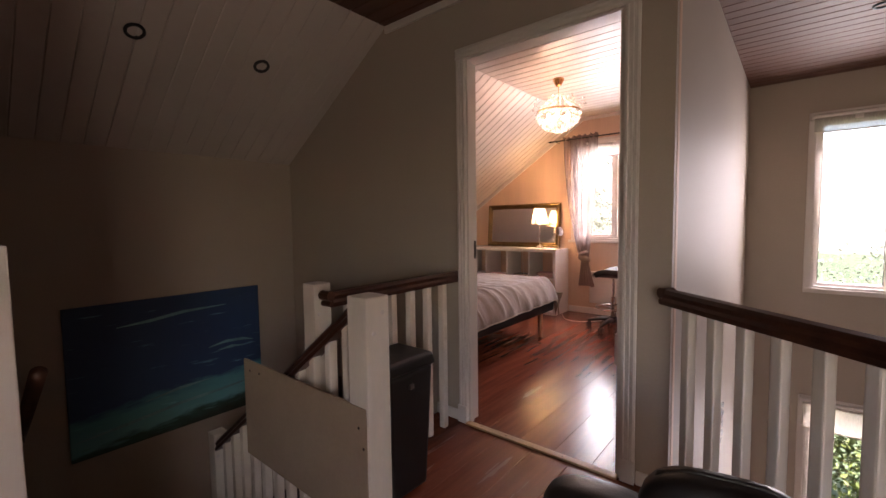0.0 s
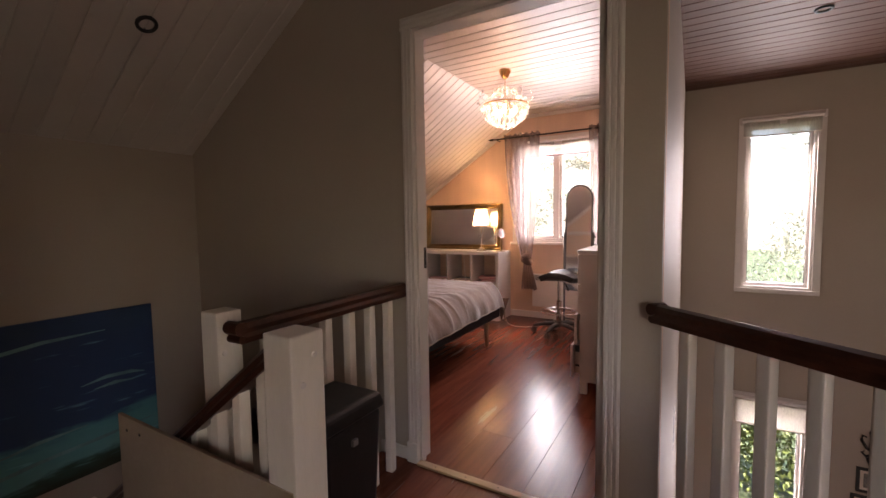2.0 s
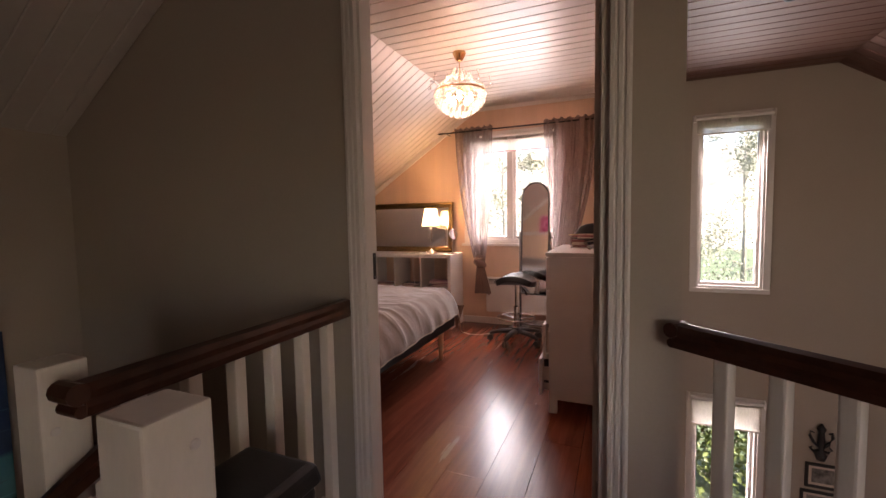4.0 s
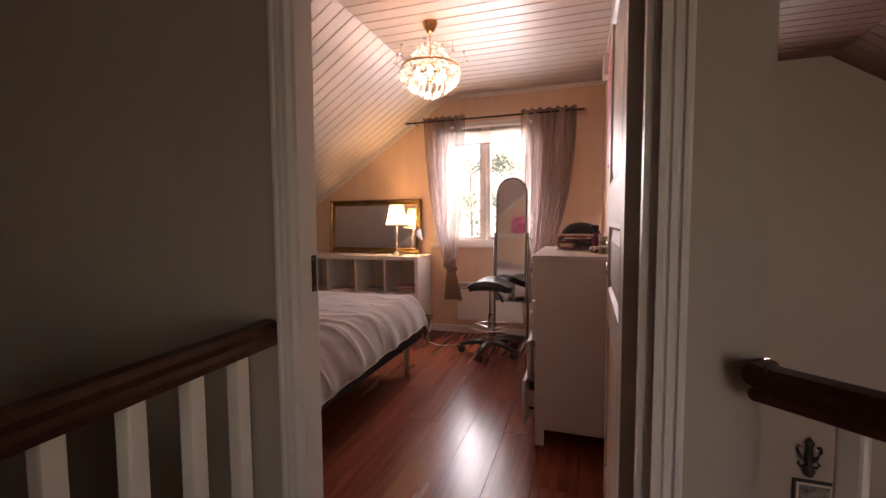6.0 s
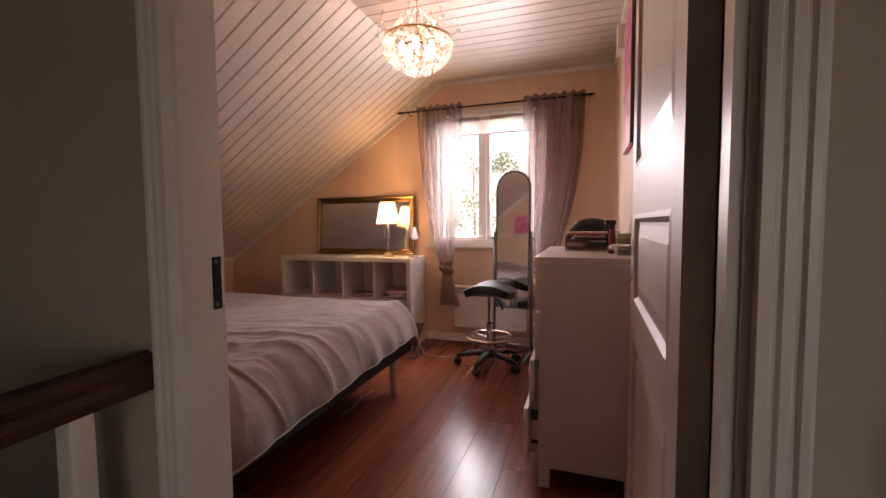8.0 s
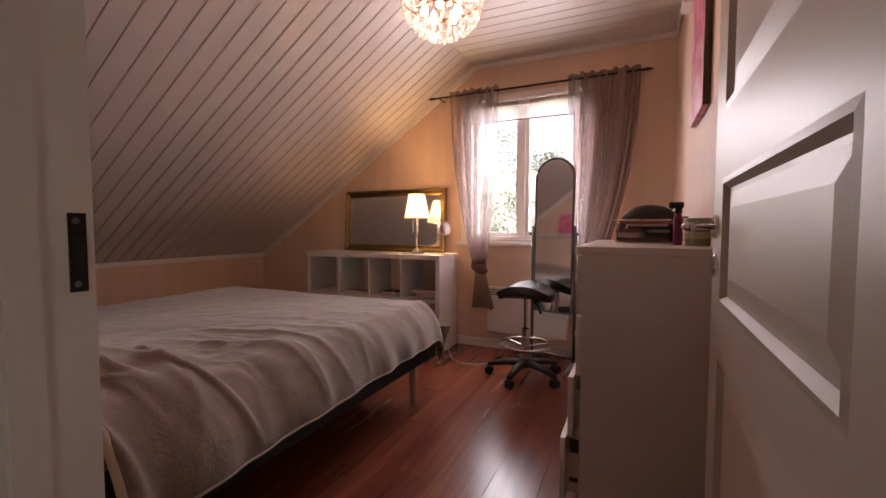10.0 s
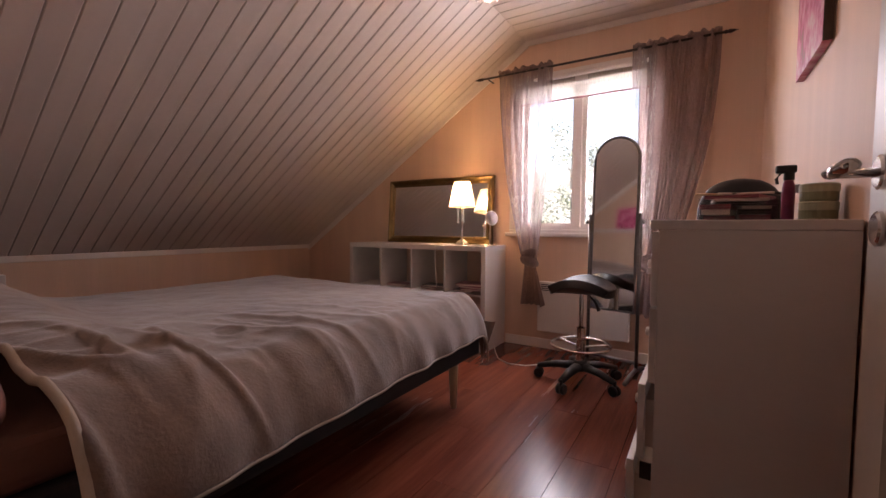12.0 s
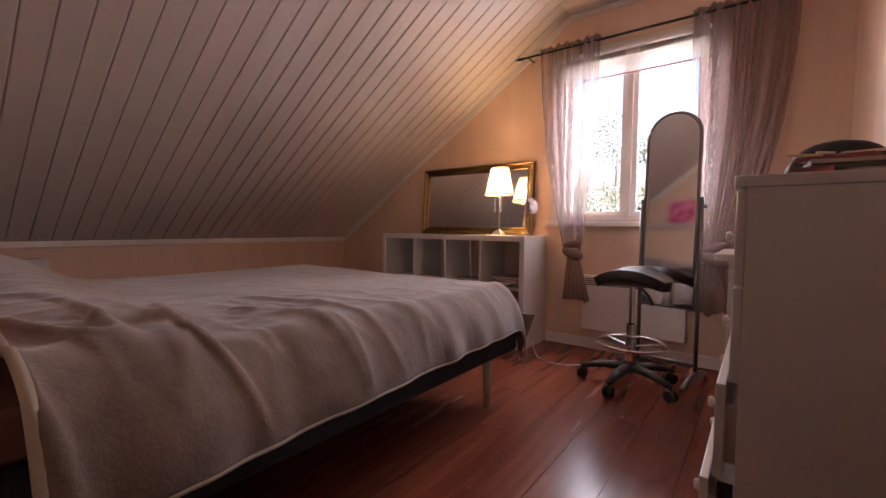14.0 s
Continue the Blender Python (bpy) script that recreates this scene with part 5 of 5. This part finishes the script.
spray = thing("spray_bottle", (-0.790, 4.18, 0.973), "dark magenta spray bottle with a black trigger head", "bottle")
part("bottle", lathe([(0, 0), (0.013, 0), (0.0145, 0.006), (0.0145, 0.085), (0.012, 0.10), (0.009, 0.112), (0, 0.112)], 20), M_PINK, spray, smooth=True)
part("collar", lathe([(0.012, 0.108), (0.012, 0.128), (0, 0.128)], 16), M_BLACK, spray)
part("trigger_head", moved(box(-0.030, 0.016, -0.010, 0.010, 0.126, 0.148, 0.006), pose(0, 0, 0)), M_BLACK, spray)
part("trigger", tube([(-0.018, 0, 0.128), (-0.027, 0, 0.112), (-0.024, 0, 0.098)], 0.004, 8), M_BLACK, spray)
for j, (zz, hh) in enumerate(((0.973, 0.046), (1.0195, 0.044))):
    jar = thing("cosmetic_jar", (-0.738, 4.12, zz), "squat olive jar with a pale green lid", "jar", "stacked cosmetic jars")
    part("body", lathe([(0, 0), (0.036, 0), (0.038, 0.004), (0.038, hh * 0.52), (0, hh * 0.52)], 28), M_GREENLID, jar, smooth=False)
    part("lid", lathe([(0.0395, hh * 0.53), (0.0395, hh - 0.003), (0.037, hh), (0, hh)], 28), M_OLIVE, jar)
jar2 = thing("glass_jar", (-0.765, 4.24, 0.973), "pale glass cosmetic bottle with a steel cap", "jar")
part("body", lathe([(0, 0), (0.018, 0), (0.018, 0.07), (0.010, 0.08), (0, 0.08)], 18), M_ACRYLIC, jar2, smooth=True)
part("cap", lathe([(0.011, 0.078), (0.011, 0.10), (0, 0.10)], 16), M_STEEL, jar2)

pic = thing("pink_flower_canvas", (SIDE, 4.505, 1.475), "pink flower canvas print on the side wall", "picture")
part("canvas", box(-0.026, -0.002, -0.20, 0.20, 0, 0.66, 0.002), M_FLOWER, pic)
part("edge", box(-0.0255, -0.003, -0.2035, -0.2005, 0, 0.66, 0), M_BARK, pic)
ledge = thing("wall_ledge", (-3.0, ROOM, 1.14), "long white ledge above the head of the bed", "shelf")
part("board", box(-0.95, 0.95, 0.001, 0.075, 0, 0.028, 0.003), M_WHITE, ledge)
part("lip", box(-0.95, 0.95, 0.076, 0.086, 0, 0.040, 0.002), M_WHITE, ledge)
bloom = thing("pink_bloom_picture", (-3.12, ROOM + 0.04, 1.169), "pink blossom picture standing on the ledge", "picture")
part("canvas", moved(box(-0.16, 0.16, -0.012, 0.010, 0, 0.30, 0.002), pose(0, 0, 0, 5, 0, 0)), M_FLOWER2, bloom)
vent = thing("air_vent", (SIDE, 5.0, 2.20), "small white vent box high on the side wall", "vent")
part("box", box(-0.05, -0.001, -0.07, 0.07, -0.07, 0.07, 0.006), M_TRIM, vent)
for i in range(3):
    part("slot", box(-0.0512, -0.0495, -0.05, 0.05, -0.04 + 0.035 * i, -0.028 + 0.035 * i, 0), M_BLACK, vent)

decal = thing("wall_decal", (VOID, 4.48, -0.35), "black blossom decal on the hall wall", "wall decal")
rng = random.Random(5)
for i in range(13):
    y, z = 0.055 * math.sin(i * 1.9) + rng.uniform(-0.008, 0.008), 0.13 - 0.0215 * i
    part("blossom", moved(lathe([(0.0, 0.0035), (0.013, 0.003), (0.018, 0.0), (0.0, 0.0)], 9), pose(0.0005, y, z, 0, 90, 0) @ Matrix.Diagonal((1, 2.4, 1, 1))), M_BLACK, decal)
kh = thing("panel_heater", (KNEE, 3.28, 0.28), "pale electric panel heater on the low wall", "heater")
part("panel", box(0.02, 0.075, -0.24, 0.24, 0, 0.36, 0.008, 3), M_WHITE, kh)
part("mount", boxes((0, 0.02, -0.22, -0.18, 0.05, 0.33), (0, 0.02, 0.18, 0.22, 0.05, 0.33)), M_STEEL, kh)
part("grille", box(0.03, 0.065, -0.21, 0.21, 0.3605, 0.3625, 0), M_BLACK, kh)

# ---------------------------------------------------------------- chandelier
ch = thing("crystal_chandelier", (-1.793, 4.40, CEIL - 0.002), "lit crystal basket chandelier with a brass crown and ring", "chandelier")
part("canopy", lathe([(0, 0), (0.047, 0), (0.050, -0.006), (0.046, -0.020), (0.024, -0.060), (0.014, -0.068), (0, -0.070)], 28), M_BRASS, ch, "brass ceiling cup", True)
part("stem", tube([(0, 0, -0.068), (0, 0, -0.36)], 0.0035, 8), M_BRASS, ch)
RR, RZ = 0.185, -0.285
part("ring", lathe([(RR - 0.001, RZ - 0.006), (RR + 0.001, RZ - 0.006), (RR + 0.002, RZ), (RR + 0.001, RZ + 0.006), (RR - 0.001, RZ + 0.006), (RR - 0.001, RZ - 0.006)], 48), M_BRASS, ch, "pierced brass ring", True)
part("ring", lathe([(0.10, RZ - 0.055), (0.104, RZ - 0.055), (0.104, RZ - 0.045), (0.10, RZ - 0.045), (0.10, RZ - 0.055)], 36), M_BRASS, ch, smooth=True)
for k in range(6):
    a = math.pi * k / 3
    part("spoke", tube([(0, 0, RZ + 0.02), (RR * math.cos(a), RR * math.sin(a), RZ)], 0.003, 6), M_BRASS, ch)


def gem(w, h, seg=6):
    return lathe([(0, h), (w * 0.7, h * 0.72), (w, h * 0.38), (w * 0.6, h * 0.12), (0, 0)], seg)


drop = bead = None
rng = random.Random(2)
for r, z0, count, ln in ((0.184, RZ - 0.050, 30, 0.042), (0.181, RZ - 0.082, 28, 0.044), (0.165, RZ - 0.110, 24, 0.042), (0.138, RZ - 0.136, 20, 0.040), (0.106, RZ - 0.158, 15, 0.038), (0.070, RZ - 0.176, 10, 0.036), (0.032, RZ - 0.190, 5, 0.036)):
    for i in range(count):
        a = 2 * math.pi * (i + 0.5 * (count % 4 == 0)) / count
        if drop is None:
            ob = part("crystal_drop", gem(0.0105, 0.044), M_CRYSTAL, ch)
            drop = ob.data
        else:
            ob = new("crystal_drop", drop)
            ob.parent = ch
        ob.matrix_basis = pose(r * math.cos(a), r * math.sin(a), z0, 0, 0, math.degrees(a) + rng.uniform(-30, 30)) @ Matrix.Diagonal((1, 1, ln / 0.044, 1))


def hang(x, y, z, size=1.0):
    global bead
    if bead is None:
        ob = part("crystal_bead", gem(0.0115, 0.021, 6), M_CRYSTAL, ch)
        bead = ob.data
    else:
        ob = new("crystal_bead", bead)
        ob.parent = ch
    ob.matrix_basis = pose(x, y, z, 0, 0, rng.uniform(0, 90)) @ Matrix.Diagonal((size, size, size, 1))


for k in range(8):
    a = 2 * math.pi * k / 8 + 0.2
    c, s = math.cos(a), math.sin(a)
    arm = [(RR, RZ + 0.01), (RR + 0.030, RZ + 0.030), (RR + 0.040, RZ + 0.065), (RR + 0.028, RZ + 0.085)]
    part("arm", tube([(r * c, r * s, z) for r, z in arm], 0.0018, 6), M_BRASS, ch)
    hang((RR + 0.03) * c, (RR + 0.03) * s, RZ + 0.085, 1.0)
    hang((RR + 0.045) * c, (RR + 0.045) * s, RZ + 0.03, 1.1)
    for i in range(9):
        f = (i + 0.5) / 9
        r = RR * (1 - f) + 0.035 * f
        z = RZ + 0.01 + 0.135 * f + 0.035 * (f * f - f)
        hang(r * c, r * s, z, 1.0 - 0.2 * f)
    b = a + math.pi / 8
    for i in range(4):
        f = (i + 1) / 5
        hang(0.115 * math.cos(b) * (1 - 0.3 * f), 0.115 * math.sin(b) * (1 - 0.3 * f), RZ + 0.03 + 0.11 * f, 1.0)
for i in range(36):
    a = 2 * math.pi * i / 36
    hang((RR + 0.006) * math.cos(a), (RR + 0.006) * math.sin(a), RZ - 0.030, 0.85)
for k in range(5):
    a = 2 * math.pi * k / 5
    x, y = 0.085 * math.cos(a), 0.085 * math.sin(a)
    part("bulb", lathe([(0, -0.028), (0.014, -0.020), (0.018, 0.0), (0.012, 0.022), (0.008, 0.034), (0, 0.034)], 12, (x, y, RZ - 0.05)), M_BULB, ch, "glowing bulb", True)

# ---------------------------------------------------------------- outdoors
setting("ground", boxes((-600, 600, -600, 600, LOW - 0.45, LOW - 0.25)), M_LAWN, "lawn around the house reaching to the horizon", "ground")


def hill(u, v):
    """A wooded rise added far behind the garden to fill the window views."""
    x, y = -170 + 340 * u, 55 + 75 * v
    z = LOW - 3 + 24 * v ** 0.8 + 2.6 * noise.noise(Vector((x * 0.11, y * 0.16, 1.0))) + 1.6 * noise.noise(Vector((x * 0.33, y * 0.4, 4.0)))
    return (x, y, z)


# greyed and paled: hazy overexposure is put into the woods' colour
M_WOODS = paint("glare_paled_woods", (0.23, 0.235, 0.205), 0.95, 0.35, 2.2, 0.35, 0.5)
setting("backdrop", sheet(hill, 200, 70), M_WOODS, "wooded hillside added far behind the garden, sun glare put into its colour", "hillside", True)


def leaves(count, size, place, rnd):
    """Many small bent leaves as one loose cloud of blades."""
    verts, faces = [], []
    for _ in range(count):
        p = Vector(place(rnd))
        m = Euler((rnd.uniform(-1.2, 1.2), rnd.uniform(-1.2, 1.2), rnd.uniform(0, 6.3))).to_matrix()
        s = size * rnd.uniform(0.6, 1.4)
        n0 = len(verts)
        for q in ((-0.5, 0, 0), (0, -0.28, 0.06), (0.5, 0, 0), (0, 0.28, 0.06)):
            verts.append(p + m @ (Vector(q) * s))
        faces.append((n0, n0 + 1, n0 + 2, n0 + 3))
    me = bpy.data.meshes.new("leaves")
    me.from_pydata([tuple(v) for v in verts], [], faces)
    return me


def tree(x, y, height, radius, count, mat, seed, label):
    t = thing("tree", (x, y, LOW - 0.25), label, "tree", "trees outside")
    rnd = random.Random(seed)
    part("trunk", tube([(0, 0, 0), (0.05, 0.03, height * 0.4), (-0.04, 0, height * 0.75), (0, 0, height)], [0.11, 0.08, 0.05, 0.015], 12), M_GLAREBARK, t, smooth=True)
    clumps = []
    for i in range(22):
        a, z = rnd.uniform(0, 6.3), height * rnd.uniform(0.22, 0.98)
        r = radius * rnd.uniform(0.35, 1.0) * (1.15 - 0.55 * z / height)
        tip = (r * math.cos(a), r * math.sin(a), z + rnd.uniform(-0.2, 0.4))
        part("limb", tube([(0, 0, z - 0.4), (tip[0] * 0.5, tip[1] * 0.5, z - 0.05), tip], [0.022, 0.014, 0.004], 7), M_GLAREBARK, t)
        clumps.append((tip, rnd.uniform(0.35, 0.75)))

    def spot(q):
        (cx, cy, cz), s = q.choice(clumps)
        return (cx + q.gauss(0, s * 0.6), cy + q.gauss(0, s * 0.6), cz + q.gauss(0, s * 0.4))

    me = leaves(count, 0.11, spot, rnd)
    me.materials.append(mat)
    crown = new("crown", me)
    crown.parent = t
    return t


# these trees and the far hedge carry overexposed daylight in their leaf colour
tree(-5.4, 19.5, 7.5, 2.8, 9000, M_GLARELEAF, 1, "leafy tree in the garden behind the bedroom window")
tree(4.4, 24.0, 8.0, 2.8, 9000, M_GLARELEAF, 2, "leafy tree in the garden behind the hall window")
tree(5.6, 18.0, 7.0, 2.4, 7000, M_GLARELEAF, 3, "leafy tree at the edge of the garden, glare put into its colour")
tree(-9.5, 20.0, 8.0, 2.8, 7000, M_GLARELEAF, 4, "leafy tree farther along the garden, glare put into its colour")
tree(-2.2, 26.0, 8.5, 3.2, 9000, M_GLARELEAF, 5, "leafy tree far back in the garden, glare put into its colour")
far_hedge = thing("tall_hedge", (-0.5, 17.0, LOW - 0.25), "tall hedge at the end of the garden, sun glare put into its colour", "hedge")
rnd = random.Random(21)
for i in range(12):
    part("stem", tube([(-9.0 + 1.7 * i, 0, 0), (-9.0 + 1.7 * i, 0.1, 0.9), (-9.1 + 1.7 * i, 0, 1.9)], [0.06, 0.04, 0.012], 7), M_BARK, far_hedge)
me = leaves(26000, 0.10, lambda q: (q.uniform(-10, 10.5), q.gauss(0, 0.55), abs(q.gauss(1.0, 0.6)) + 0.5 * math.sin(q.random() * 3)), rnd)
me.materials.append(M_GLARELEAF)
lv = new("foliage", me)
lv.parent = far_hedge
hedge = thing("hedge", (0.6, 8.6, LOW - 0.25), "dense bright green hedge outside the lower window", "hedge")
rnd = random.Random(9)
for i in range(7):
    part("stem", tube([(-2.4 + 0.8 * i, 0, 0), (-2.4 + 0.8 * i + 0.1, 0.05, 0.9), (-2.4 + 0.8 * i, 0, 1.7)], [0.03, 0.022, 0.008], 7), M_BARK, hedge)
me = leaves(16000, 0.085, lambda q: (q.uniform(-2.9, 2.9), q.gauss(0, 0.28), 0.12 + abs(q.gauss(0.9, 0.6)) % 2.2), rnd)
me.materials.append(M_LEAF)
lv = new("foliage", me)
lv.parent = hedge

# ---------------------------------------------------------------- floor pieces
PLANK, RUN = 0.193, 1.29
meshes = {}


def plank(w, ln):
    key = (round(w, 3), round(ln, 3))
    if key not in meshes:
        bm = bmesh.new()
        g = 0.0006
        lo = [bm.verts.new(p) for p in ((g, g, -0.012), (w - g, g, -0.012), (w - g, ln - g, -0.012), (g, ln - g, -0.012))]
        mid = [bm.verts.new((v.co.x, v.co.y, -0.0012)) for v in lo]
        hi = [bm.verts.new(p) for p in ((2 * g, 2 * g, 0), (w - 2 * g, 2 * g, 0), (w - 2 * g, ln - 2 * g, 0), (2 * g, ln - 2 * g, 0))]
        for a, b in ((lo, mid), (mid, hi)):
            for i in range(4):
                bm.faces.new((a[i], a[(i + 1) % 4], b[(i + 1) % 4], b[i]))
        bm.faces.new(hi)
        me = bpy.data.meshes.new("plank")
        bm.to_mesh(me)
        bm.free()
        me.materials.append(M_FLOOR)
        meshes[key] = me
    return meshes[key]


def lay(parent, x0, x1, y0, y1, shift):
    k, x = 0, x0
    while x < x1 - 0.01:
        w = min(PLANK, x1 - x)
        y = y0 - ((k * shift) % RUN)
        while y < y1 - 0.01:
            a, b = max(y, y0), min(y + RUN, y1)
            if b - a > 0.02:
                ob = new("plank", plank(w, b - a))
                ob.parent = parent
                ob.location = (x, a, 0)
            y += RUN
        x += PLANK
        k += 1


lay(bpy.data.objects["floor"], KNEE, SIDE, HALL, FAR, 0.43)
FL = bpy.data.objects["floor_landing"]
lay(FL, -1.80, -1.33, 1.85, HALL, 0.43)
x = -1.33
k = 0
while x < 2.14:
    far = min(HALL, 2.64 - (x + PLANK - VOID) * 0.8725) if x + PLANK > VOID else HALL
    lay(FL, x, x + PLANK, -0.7, far, 0.0)
    x += PLANK
    k += 1
